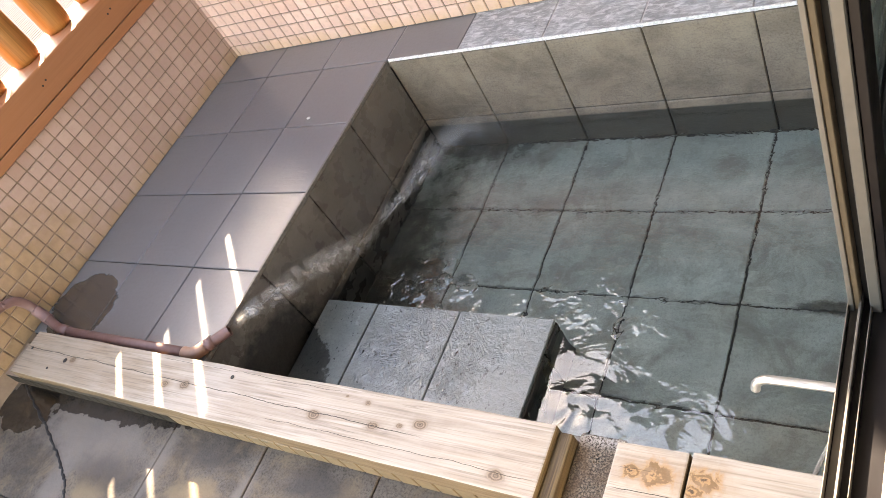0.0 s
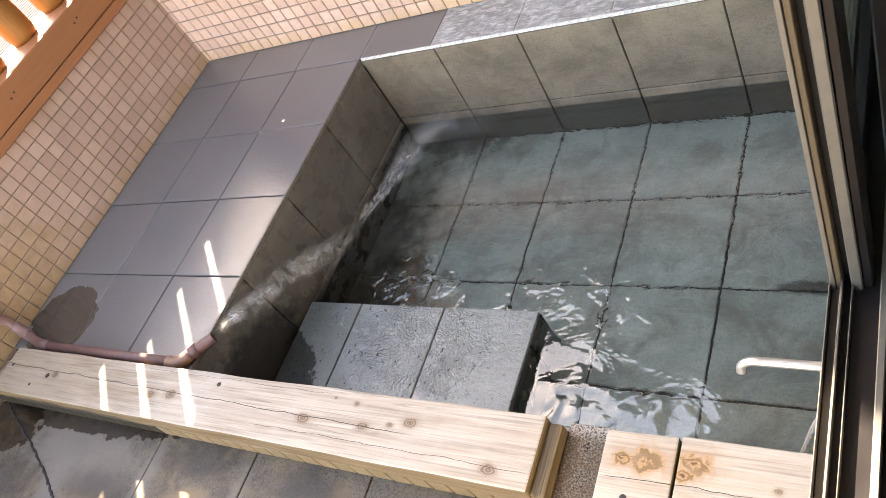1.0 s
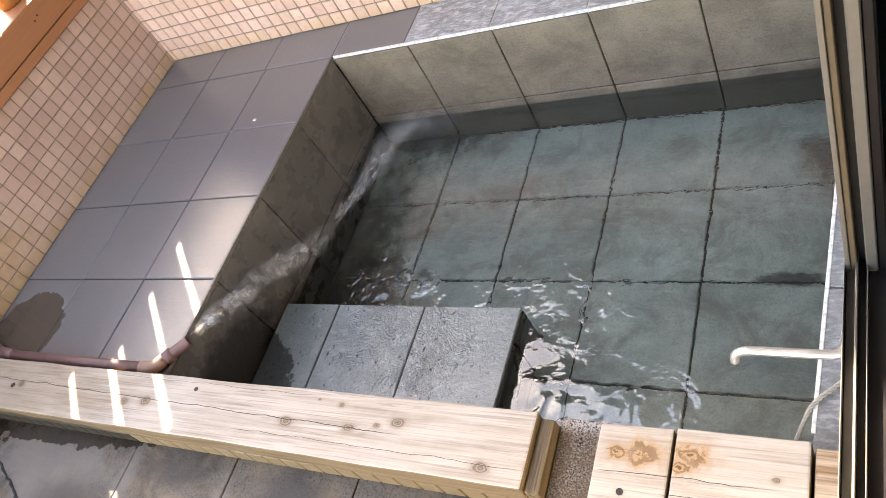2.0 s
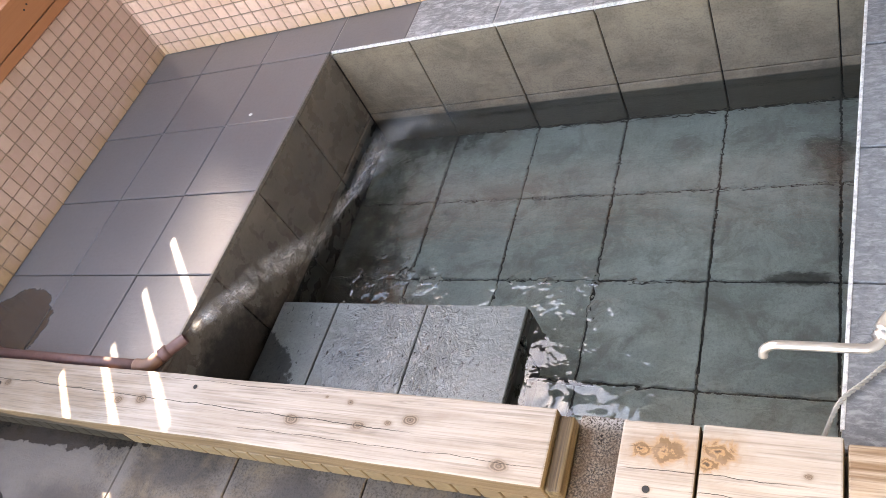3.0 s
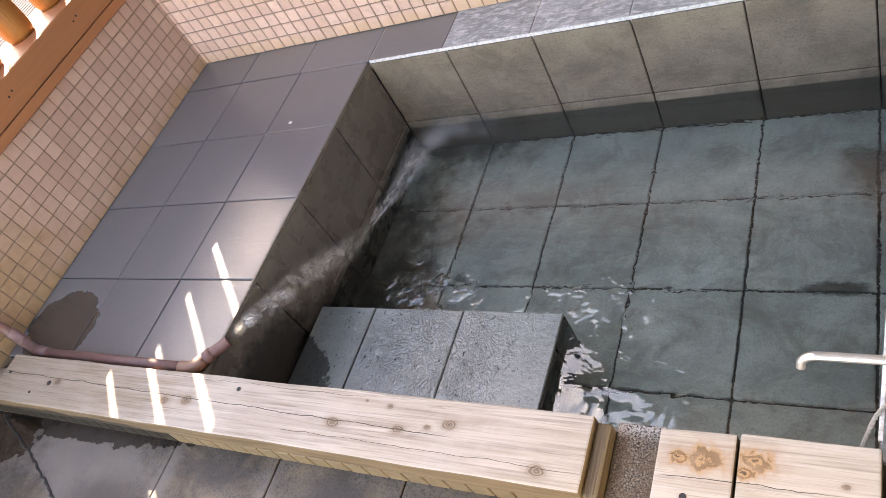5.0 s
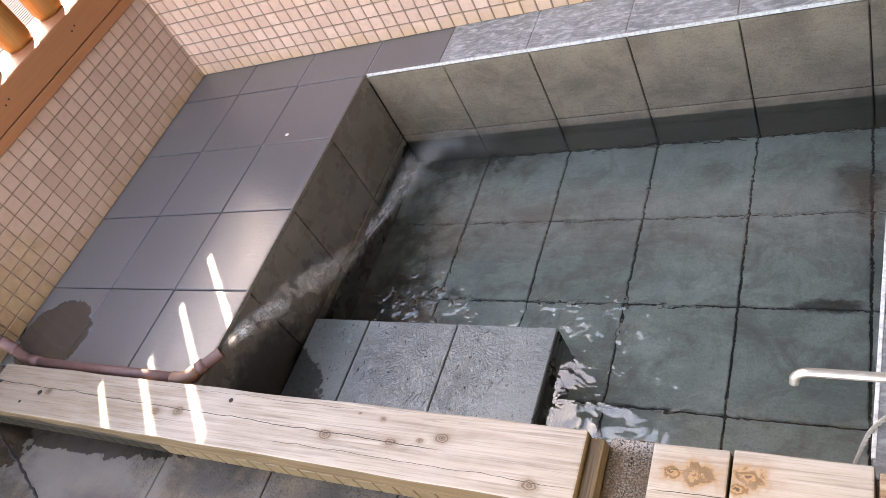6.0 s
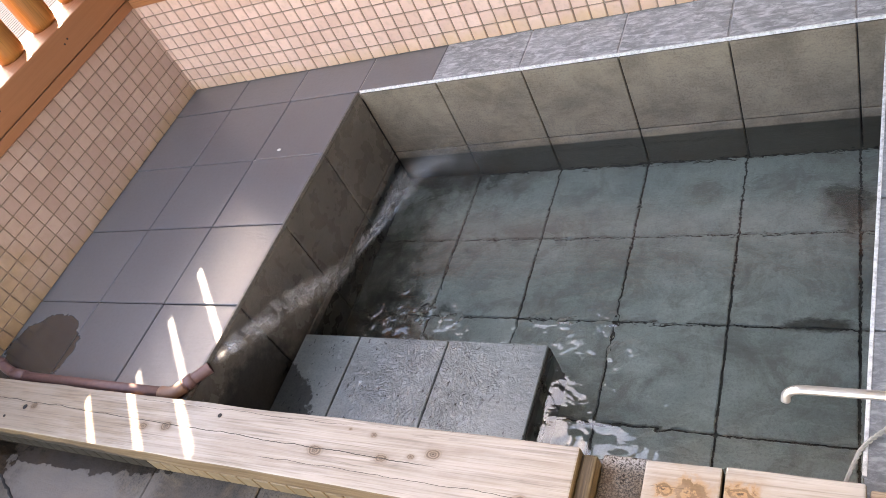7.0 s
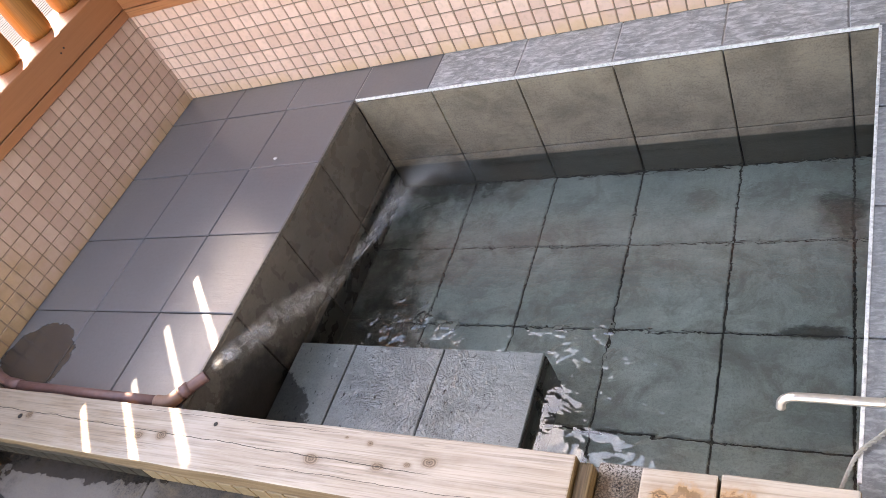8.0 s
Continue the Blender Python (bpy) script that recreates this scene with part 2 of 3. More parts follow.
def wood(name, pale, dark, grain_axis, rough, knots=(), cracks=(), weather=0.0, bumpy=0.4, rot=None, fibre=0.6, patina=None):
    """Sawn wood, its grain along grain_axis (0, 1, 2) in the world; knots: (place, radius); cracks: (y at x = 0, slope)."""
    k = Nodes(name)
    p = k.pos()
    s = [26.0, 26.0, 26.0]
    s[grain_axis] = 1.3
    g = k.noise(k.scale(p, tuple(s)), 2.2, 6, 0.65, 0.5)
    s2 = [160.0, 160.0, 160.0]
    s2[grain_axis] = 3.0
    f = k.noise(k.scale(p, tuple(s2)), 1.6, 4, 0.6)
    c = k.mix(k.ramp(g, 0.3, 0.72), pale, dark)
    c = k.mix(k.math("MULTIPLY", k.ramp(f, 0.48, 0.7), fibre), c, tuple(v * 0.5 for v in dark))
    s3 = [70.0, 70.0, 70.0]
    s3[grain_axis] = 2.2
    vein = k.math("MULTIPLY", k.ramp(k.noise(k.scale(p, tuple(s3)), 1.3, 5, 0.7, 0.8), 0.55, 0.62), k.ramp(k.noise(p, 5.0, 3), 0.4, 0.65))
    c = k.mix(k.math("MULTIPLY", vein, 0.5 if weather else 0.0), c, tuple(v * 0.4 for v in dark))
    if weather:
        c = k.mix(k.math("MULTIPLY", k.ramp(k.noise(p, 6.0, 5, 0.65), 0.42, 0.7), weather), c, tuple(v * 0.8 + 0.08 for v in pale))
    h = k.math("ADD", k.math("MULTIPLY", g, -0.7), k.math("MULTIPLY", f, -0.5))
    for place, r, tone in knots:
        resin = tone[0] > 0.4
        warp = k.math("MULTIPLY", k.math("SUBTRACT", k.noise(p, (0.9 if resin else 0.5) / r, 4, 0.6, 0.6), 0.5), 2.0 if resin else 0.9)
        d = k.math("ADD", k.spot(p, place, (r * 1.5, r, 0.05)), warp)
        ring = k.noise(k.scale(p, (1, 1, 1)), 5.0 / r, 3, 0.6)
        ring = k.math("ADD", k.math("SINE", k.math("MULTIPLY", d, 9.0 if resin else 17.0)), k.math("MULTIPLY", k.math("SUBTRACT", ring, 0.5), 3.0))
        body = k.ramp(d, 0.6, 1.2, 0.95, 0.0)
        halo = k.math("MULTIPLY", k.ramp(d, 0.9, 2.2, 1.0, 0.0), 0.4)
        c = k.mix(halo, c, tuple(v * 0.5 + w * 0.4 for v, w in zip(dark, tone)))
        c = k.mix(body, c, k.mix(k.ramp(ring, -0.6, 0.8), tuple(v * 0.5 for v in tone), tone))
        c = k.mix(k.ramp(d, 0.0, 0.2, 0.7, 0.0), c, (0.04, 0.028, 0.02))
        h = k.math("ADD", h, k.math("MULTIPLY", k.ramp(d, 0.0, 1.0, 1.0, 0.0), 0.5))
    if cracks:
        x, y, z = k.split(p)
        wob = k.math("MULTIPLY", k.math("SUBTRACT", k.noise(k.scale(p, (4.0, 0, 0)), 1.6, 6, 0.62), 0.5), 0.022)
        for y0, slope, x0, x1, wide in cracks:
            d = k.math("ABSOLUTE", k.math("SUBTRACT", y, k.math("ADD", k.math("ADD", y0, k.math("MULTIPLY", x, slope)), wob)))
            on = k.math("MULTIPLY", k.ramp(x, x0, x0 + 0.03), k.ramp(x, x1 - 0.1, x1, 1.0, 0.0))
            line = k.math("MULTIPLY", k.ramp(d, wide * 0.4, wide, 1.0, 0.0), on)
            c = k.mix(line, c, (0.035, 0.025, 0.018))
            h = k.math("SUBTRACT", h, k.math("MULTIPLY", line, 1.5))
    if patina:
        # brown patina of the left end, and the weaker light there, as colour
        aged = k.ramp(k.math("ADD", k.spot(p, *patina), k.math("MULTIPLY", k.math("SUBTRACT", k.noise(k.scale(p, (0.5, 1.6, 1)), 9.0, 5, 0.65), 0.5), 1.2)), 0.3, 1.2, 1.0, 0.0)
        c = k.mix(aged, c, k.mix(1.0, c, (0.74, 0.68, 0.6), "MULTIPLY"))
    if rot:
        # black lower edge: the undercut's shadow, with wear, put into the colour
        undercut_dark = k.math("ADD", k.spot(p, *rot), k.math("MULTIPLY", k.math("SUBTRACT", k.noise(k.scale(p, (0.6, 1, 1.5)), 22.0, 5, 0.7), 0.5), 1.1))
        c = k.mix(k.ramp(undercut_dark, 0.75, 1.0, 0.9, 0.0), c, (0.02, 0.016, 0.012))
    k.bump(h, bumpy, 0.003)
    return k.done(c, k.ramp(g, 0.2, 0.8, rough - 0.08, rough + 0.1))


BEAM_TOP_Z = 0.05
GREY_KNOT, ORANGE_KNOT = (0.3, 0.215, 0.15), (0.42, 0.24, 0.11)
KNOTS_LONG = [((x, y, 0.05), r, GREY_KNOT) for x, y, r in ((0.503, -1.303, 0.014), (0.669, -1.299, 0.011), (0.782, -1.277, 0.012), (0.985, -1.345, 0.013), (0.045, -1.293, 0.013),
              (-0.03, -1.302, 0.012), (-0.515, -1.293, 0.007), (-0.48, -1.287, 0.011), (0.195, -1.25, 0.004), (0.632, -1.252, 0.006), (0.735, -1.288, 0.006), (0.57, -1.245, 0.003))]
WOOD_PALE = wood("weathered_cedar", (0.51, 0.44, 0.38), (0.36, 0.29, 0.23), 0, 0.68, KNOTS_LONG,
                 [(-1.286, -0.02, -0.76, 0.82, 0.0012), (-1.328, -0.01, 0.35, 1.1, 0.0007), (-1.232, -0.01, -0.1, 0.6, 0.0006)], 0.5, patina=((-0.75, -1.29, 0.05), (0.95, 0.35, 0.3)))
WOOD_SHORT = wood("weathered_cedar_short", (0.52, 0.46, 0.4), (0.4, 0.325, 0.26), 0, 0.68, [((1.268, -1.283, 0.05), 0.027, ORANGE_KNOT), ((1.226, -1.285, 0.05), 0.014, ORANGE_KNOT), ((1.349, -1.276, 0.05), 0.021, ORANGE_KNOT), ((1.332, -1.3, 0.05), 0.012, ORANGE_KNOT), ((1.243, -1.352, 0.05), 0.004, GREY_KNOT), ((1.476, -1.302, 0.05), 0.005, GREY_KNOT)],
                  [(-1.318, 0.0, 1.19, 1.5, 0.0009), (-1.292, 0.01, 1.19, 1.29, 0.0006), (-1.335, -0.01, 1.3, 1.56, 0.0008), (-1.365, 0.0, 1.22, 1.42, 0.0006)], 0.55)
WOOD_BROWN = wood("brown_worn_cedar", (0.55, 0.43, 0.32), (0.22, 0.115, 0.048), 0, 0.6, weather=0.35, bumpy=0.8)
# ochre sides, darkened by their shade; rot places the undercut's dark edge
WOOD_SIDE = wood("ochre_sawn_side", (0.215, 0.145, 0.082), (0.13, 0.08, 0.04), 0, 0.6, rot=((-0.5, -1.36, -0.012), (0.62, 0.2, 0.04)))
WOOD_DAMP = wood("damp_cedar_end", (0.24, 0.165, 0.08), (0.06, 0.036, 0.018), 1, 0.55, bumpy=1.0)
WOOD_SILL = wood("stained_sill_timber", (0.37, 0.155, 0.07), (0.345, 0.142, 0.063), 1, 0.5, bumpy=0.04, fibre=0.15)
WOOD_BACK = wood("stained_rail_timber", (0.42, 0.17, 0.075), (0.34, 0.13, 0.055), 0, 0.45, bumpy=0.12)
WOOD_LOG = wood("varnished_log", (0.37, 0.165, 0.046), (0.26, 0.11, 0.028), 2, 0.38, bumpy=0.2)


CHIPPED = plain("chipped_slate_edge", (0.17, 0.155, 0.14), 0.5, grain=110.0, vary=0.85, depth=0.002)
PIPE = plain("brown_pvc_pipe", (0.19, 0.105, 0.095), 0.4, vary=0.25)
CHALK = plain("dried_soap", (0.75, 0.74, 0.72), 0.6)
PIPE_RIM = plain("copper_joint", (0.27, 0.155, 0.11), 0.38, vary=0.25)
STEEL = plain("brushed_steel", (0.8, 0.78, 0.75), 0.34, 0.85, vary=0.06)
BRONZE = plain("dark_anodised_frame", (0.018, 0.016, 0.018), 0.35, 0.3)
SILVER = plain("worn_aluminium", (0.22, 0.21, 0.195), 0.42, 0.6, vary=0.15)
TAN = plain("tan_weatherstrip", (0.13, 0.095, 0.06), 0.5, vary=0.15)
UNDERCUT = plain("blackened_tile", (0.03, 0.024, 0.018), 0.8, grain=70, vary=0.6, depth=0.003, spec=0.2)
DULL = plain("dull_aluminium", (0.075, 0.07, 0.066), 0.5, 0.3, vary=0.3)
RUBBER = plain("black_rubber", (0.012, 0.012, 0.013), 0.6)
BRASS = plain("tarnished_brass", (0.3, 0.2, 0.1), 0.45, 0.8, vary=0.4)
ROPE = plain("grey_rope", (0.46, 0.44, 0.39), 0.85, grain=200, vary=0.3)
PLASTER = plain("grey_plaster", (0.42, 0.4, 0.37), 0.85, grain=40, depth=0.002)
ROOM = plain("dim_room_paint", (0.2, 0.19, 0.18), 0.8, grain=8)
SCREEN = plain("dark_screen_boards", (0.045, 0.043, 0.04), 0.75, grain=12, vary=0.3)
SOFFIT = plain("pale_soffit", (0.55, 0.53, 0.5), 0.8, grain=10, vary=0.08)
WHITE_DECK = plain("white_painted_slat", (0.09, 0.09, 0.094), 0.9, grain=30, vary=0.06, spec=0.0)
EARTH = plain("packed_earth", (0.2, 0.17, 0.13), 0.95, grain=3, vary=0.4, depth=0.01)


def granular(name):
    k = Nodes(name)
    p = k.pos()
    n = k.noise(p, 260.0, 3, 0.7)
    big = k.noise(p, 18.0, 4)
    c = k.mix(k.ramp(n, 0.38, 0.66), (0.02, 0.014, 0.01), (0.27, 0.21, 0.155))
    c = k.mix(k.ramp(big, 0.4, 0.62, 0.0, 0.6), c, (0.12, 0.065, 0.03))
    c = k.mix(k.math("MULTIPLY", k.ramp(k.split(p)[1], -1.25, -1.22), k.ramp(n, 0.4, 0.55)), c, (0.45, 0.42, 0.4))
    k.bump(n, 0.8, 0.004)
    return k.done(c, k.ramp(big, 0.3, 0.7, 0.25, 0.6))


GRANULAR = granular("worn_aggregate")


def glass(name, tint, rough=0.0):
    k = Nodes(name)
    k.b.inputs["Transmission Weight"].default_value = 1.0
    k.b.inputs["IOR"].default_value = 1.45
    return k.done(tint, rough)


PANE = glass("window_glass", (0.7, 0.88, 0.9))


def water_material():
    k = Nodes("bath_water")
    p = k.pos()
    k.b.inputs["Transmission Weight"].default_value = 1.0
    k.b.inputs["IOR"].default_value = 1.333
    k.b.inputs["Coat Weight"].default_value = 1.0
    k.b.inputs["Coat IOR"].default_value = 1.56
    k.b.inputs["Coat Roughness"].default_value = 0.0
    x, y, z = k.split(p)
    slow = k.noise(k.scale(p, (1, 1.4, 1)), 7.0, 3, 0.5, 0.6)
    quick = k.noise(k.scale(p, (1.0, 1.8, 1), rot=(0, 0, 0.3)), 27.0, 2, 0.5, 0.9)
    swell = k.noise(p, 14.0, 1, 0.35, 0.7)
    # the spout stirs the water: small waves run from it to the far end, larger ones heave by the step and the overflow
    far = k.ramp(y, -0.85, -0.35, 0.1, 0.42)
    near = k.ramp(k.spot(p, (0.98, -1.06, -0.31), (0.23, 0.165, 1)), 0.35, 1.0, 0.6, 0.0)
    spray = k.ramp(k.spot(p, (0.33, -0.7, -0.31), (0.26, 0.14, 1)), 0.2, 1.0, 0.9, 0.0)
    middle = k.ramp(k.spot(p, (0.88, -0.74, -0.31), (0.36, 0.22, 1)), 0.2, 1.0, 0.27, 0.0)
    patchy = k.ramp(k.noise(p, 15.0, 2), 0.5, 0.66)
    spray, middle = k.math("MULTIPLY", spray, patchy), k.math("MULTIPLY", middle, patchy)
    heave = k.math("ADD", near, k.math("ADD", spray, middle))
    lift = k.math("MULTIPLY", k.math("MULTIPLY", swell, heave), 1.5)
    fret = k.math("MULTIPLY", quick, k.math("ADD", far, k.math("MULTIPLY", k.math("ADD", spray, middle), 0.8)))
    h = k.math("ADD", k.math("ADD", lift, k.math("MULTIPLY", slow, 0.45)), k.math("MULTIPLY", fret, 0.42))
    k.bump(h, 0.6, 0.014)
    k.link(k.b.inputs["Normal"].links[0].from_socket, k.b.inputs["Coat Normal"])
    return k.done((0.84, 0.96, 0.93), 0.0)


WATER = water_material()


# ---- builders ----
def mesh_of(bm, name):
    me = bpy.data.meshes.new(name)
    bm.normal_update()
    bm.to_mesh(me)
    bm.free()
    return me


def put_box(bm, x0, x1, y0, y1, z0, z1, bevel=0.0, segments=1):
    vs = bmesh.ops.create_cube(bm, size=1.0, matrix=Matrix.LocRotScale(((x0 + x1) / 2, (y0 + y1) / 2, (z0 + z1) / 2), None, (x1 - x0, y1 - y0, z1 - z0)))["verts"]
    if bevel:
        bmesh.ops.bevel(bm, geom=list({e for v in vs for e in v.link_edges}), offset=bevel, segments=segments, affect="EDGES", profile=0.6)


def box(*a, **k):
    bm = bmesh.new()
    put_box(bm, *a, **k)
    return bm


def part(name, bm, material, parent=None, label="", m=None):
    me = bm if isinstance(bm, bpy.types.Mesh) else mesh_of(bm, name)
    if material and not me.materials:
        me.materials.append(material)
    ob = new(name, me)
    if parent:
        ob.parent = parent
    if m is not None:
        ob.matrix_basis = m
    return tagged(ob, label)


def structure(name, bm, material, label, category, m=None):
    return tagged(part(name, bm, material, m=m), label, category, kind="structure")


def smooth(ob):
    for f in ob.data.polygons:
        f.use_smooth = True
    return ob


def tube(points, radius, sides=14, caps=True, radii=None):
    bm = bmesh.new()
    pts = [Vector(p) for p in points]
    rings = []
    side = None
    for i, p in enumerate(pts):
        d = (pts[min(i + 1, len(pts) - 1)] - pts[max(i - 1, 0)]).normalized()
        if side is None:
            side = d.cross(Vector((0.13, 0.21, 0.97))).normalized()
        side = (side - d * side.dot(d)).normalized()
        up = d.cross(side)
        r = radii[i] if radii else radius
        rings.append([bm.verts.new(p + (side * math.cos(a) + up * math.sin(a)) * r) for a in (2 * math.pi * j / sides for j in range(sides))])
    for a, b in zip(rings, rings[1:]):
        for j in range(sides):
            bm.faces.new((a[j], a[(j + 1) % sides], b[(j + 1) % sides], b[j]))
    if caps:
        bm.faces.new(list(reversed(rings[0])))
        bm.faces.new(rings[-1])
    bmesh.ops.recalc_face_normals(bm, faces=bm.faces)
    return bm


def arc(points, steps=6):
    """A smooth line through the points (Catmull-Rom)."""
    p = [Vector(q) for q in points]
    p = [2 * p[0] - p[1], *p, 2 * p[-1] - p[-2]]
    out = []
    for i in range(1, len(p) - 2):
        for s in range(steps):
            t = s / steps
            out.append(0.5 * (2 * p[i] + (p[i + 1] - p[i - 1]) * t + (2 * p[i - 1] - 5 * p[i] + 4 * p[i + 1] - p[i + 2]) * t * t + (3 * p[i] - p[i - 1] - 3 * p[i + 1] + p[i + 2]) * t ** 3))
    return out + [p[-2]]


# ---- the large structure ----
T, J = 0.012, 0.0038  # tile thickness, joint width
PX0, PX1, PY0, PY1 = 0.0, 1.566, -1.2, 0.0
EAST = pose(PX1, 0, 0, 0, 0, -2.4)

ground = structure("ground", box(-150, 150, -150, 150, -1.4, -0.9), EARTH, "bare packed earth round the bath house", "ground")
TILES = {}


def tile_mesh(w, h, material, t=T):
    key = (round(w, 4), round(h, 4), material.name, t)
    if key not in TILES:
        me = mesh_of(box(-w / 2, w / 2, -h / 2, h / 2, -t, 0, bevel=0.0022), "tile")
        me.materials.append(material)
        TILES[key] = me
    return TILES[key]


TURN = {"up": Matrix(), "south": pose(0, 0, 0, 90, 0, 0), "east": pose(0, 0, 0, 90, 0, 90), "west": pose(0, 0, 0, 90, 0, -90), "north": pose(0, 0, 0, 90, 0, 180)}
PENDING = []


def lay(parent, facing, us, vs, at, material, skip=(), jitter=0.0006, joint=J):
    """Lay tiles between the joints us and vs on a face; at: the height of an up face, or the place of an upright one."""
    rng = random.Random(len(PENDING) + 7)
    for i, (u0, u1) in enumerate(zip(us, us[1:])):
        for j, (v0, v1) in enumerate(zip(vs, vs[1:])):
            if (i, j) in skip:
                continue
            w, h, u, v = u1 - u0 - joint, v1 - v0 - joint, (u0 + u1) / 2, (v0 + v1) / 2
            out = rng.uniform(-jitter, jitter)
            tilt = pose(0, 0, 0, rng.uniform(-0.12, 0.12), rng.uniform(-0.12, 0.12), 0)
            place = {"up": (u, v, at + out), "south": (u, at - out, v), "north": (u, at + out, v), "east": (at + out, u, v), "west": (at - out, u, v)}[facing]
            PENDING.append((parent, tile_mesh(w, h, material), Matrix.Translation(place) @ TURN[facing] @ tilt))


# beds of mortar under the tiles
B = T - 0.004
floor_bed = structure("pool_floor", box(-0.3, 1.8, -1.5, 0.3, FLOOR_Z - 0.2, FLOOR_Z - B), GROUT_DARK, "grey slate-tiled floor of the bath under clear water", "pool floor")
wall_w = structure("pool_wall_west", box(-0.95, PX0 - B, -1.2, 0.0 - B, FLOOR_Z - B + 0.002, -0.0055), GROUT_LEDGE, "dark damp slate-tiled side and ledge of the bath", "pool wall")
wall_n = structure("pool_wall_north", box(-0.95, 1.8, PY1 + B, 0.3, FLOOR_Z - B + 0.002, -0.0036), GROUT_LEDGE, "limed grey slate-tiled end and ledge of the bath", "pool wall")
wall_e = structure("pool_wall_east", box(B, 0.1, -1.235, -0.001, FLOOR_Z - B + 0.002, -B), GROUT_GREY, "grey slate-tiled side and ledge of the bath by the house", "pool wall", EAST)
FRONT_Z = -0.06
floor_s = structure("floor", box(-1.0, 1.62, -2.75, -1.206, FLOOR_Z - B + 0.002, FRONT_Z - B), GROUT_DARK, "muddy worn slate-tiled floor before the bath", "floor")

lay(wall_w, "up", [-0.9, -0.588, -0.297, 0.0], [-1.2, -0.9, -0.6, -0.3, 0.0], 0.0, SLATE)
lay(wall_n, "up", [-0.9, -0.592, -0.302, 0.0, 0.29], [0.0, 0.2], 0.0, SLATE)
lay(wall_n, "up", [0.29, 0.595, 0.9, 1.2, 1.5, 1.62], [0.0, 0.24], 0.0, SLATE_LIME)
lay(wall_e, "up", [0.0, 0.1], [-1.235, -0.92, -0.6, -0.3, 0.0], 0.0, SLATE_FROST)
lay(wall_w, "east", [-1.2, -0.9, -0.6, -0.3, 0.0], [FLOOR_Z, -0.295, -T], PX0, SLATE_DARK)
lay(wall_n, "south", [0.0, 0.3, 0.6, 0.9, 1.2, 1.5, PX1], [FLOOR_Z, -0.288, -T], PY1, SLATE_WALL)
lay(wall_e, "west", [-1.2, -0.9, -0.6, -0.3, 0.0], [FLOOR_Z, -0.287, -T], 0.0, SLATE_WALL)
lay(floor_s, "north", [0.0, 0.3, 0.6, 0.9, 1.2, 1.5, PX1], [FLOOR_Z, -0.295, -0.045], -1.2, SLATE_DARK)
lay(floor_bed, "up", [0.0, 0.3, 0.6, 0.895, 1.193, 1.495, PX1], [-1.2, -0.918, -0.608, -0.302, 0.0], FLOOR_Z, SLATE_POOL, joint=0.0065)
lay(floor_s, "up", [-0.9, -0.04, 0.305, 0.655, 1.0, 1.33, 1.6], [-2.6, -2.3, -2.0, -1.68, -1.3], FRONT_Z, SLATE_FRONT, jitter=0.0015)

# lime-crusted nosings along the rim
part("nosing", box(0.006, PX1, -0.0014, 0.0036, -0.009, 0.0014, bevel=0.0008), LIMESCALE, wall_n, "white lime-crusted edge strip")
part("nosing", box(-0.0014, 0.0055, -1.2, -0.005, -0.009, 0.0014, bevel=0.0008), LIMESCALE, wall_e, "white lime-crusted edge strip")
part("nosing", box(-0.006, 0.0025, -1.2, -0.007, -0.011, 0.001, bevel=0.001), CHIPPED, wall_w, "dark chipped edge strip")


def water_sheet():
    bm = bmesh.new()
    vs = [bm.verts.new((x, y, WATER_Z)) for x, y in ((PX0 - 0.004, PY0 - 0.002), (PX1 + 0.004, PY0 - 0.002), (PX1 + 0.004, PY1 + 0.004), (PX0 - 0.004, PY1 + 0.004))]
    bm.faces.new(vs)
    ob = structure("water", bm, WATER, "clear rippling greenish hot spring water filling the bath", "water")
    ob.visible_shadow = False
    return ob


water = water_sheet()


# ---- walls with mosaic ----
PITCH = 0.05


def mosaic_wall(name, m, length, rows, label, depth, cap, material):
    """A low wall in its own frame: u along it, the tiled face towards -y, v up. Returns the wall."""
    wall = structure(name, box(-0.1, length, 0.003, depth, -0.9, rows * PITCH + 0.001), GROUT_MOSAIC, label, "wall", m)
    w = PITCH - 0.005
    me = mesh_of(box(-w / 2, w / 2, -w / 2, w / 2, -0.008, 0, bevel=0.0016), "mosaic_tile")
    me.materials.append(material)
    rng = random.Random(rows)
    n = round(length / PITCH)
    rest = bmesh.new()
    count = 0
    for i in range(n):
        for j in range(rows):
            mm = Matrix.Translation(((i + 0.5) * PITCH, rng.uniform(-0.0006, 0.0006) - 0.0015, (j + 0.5) * PITCH)) @ pose(0, 0, 0, 90 + rng.uniform(-0.5, 0.5), rng.uniform(-0.5, 0.5), rng.uniform(-0.3, 0.3))
            if count < cap:
                PENDING.append((wall, me, mm))
            else:
                bmesh.ops.create_cube(rest, size=1.0, matrix=mm @ Matrix.LocRotScale((0, 0, -0.004), None, (w, w, 0.008)))
            count += 1
    if count > cap:
        tagged(part("mosaic_tiles", rest, MOSAIC_JOINED, wall), kind="stuff")
    else:
        rest.free()
    return wall


ROWS_UP = 8
RAIL_Z = ROWS_UP * PITCH
# the walls are a little out of square
WEST = pose(-0.876, -1.70, 0, 0, 0, 90.1)
NORTH = pose(-0.911, 0.166, 0, 0, 0, 0.85)
wall_west = mosaic_wall("wall_west", WEST, 1.9, ROWS_UP, "low wall of pinkish beige mosaic tiles with stained lower rows", 0.2, 304, MOSAIC_SHADED)
wall_north = mosaic_wall("wall_north", NORTH, 2.55, ROWS_UP, "low wall of pinkish beige mosaic tiles behind the bath", 0.2, 300, MOSAIC)


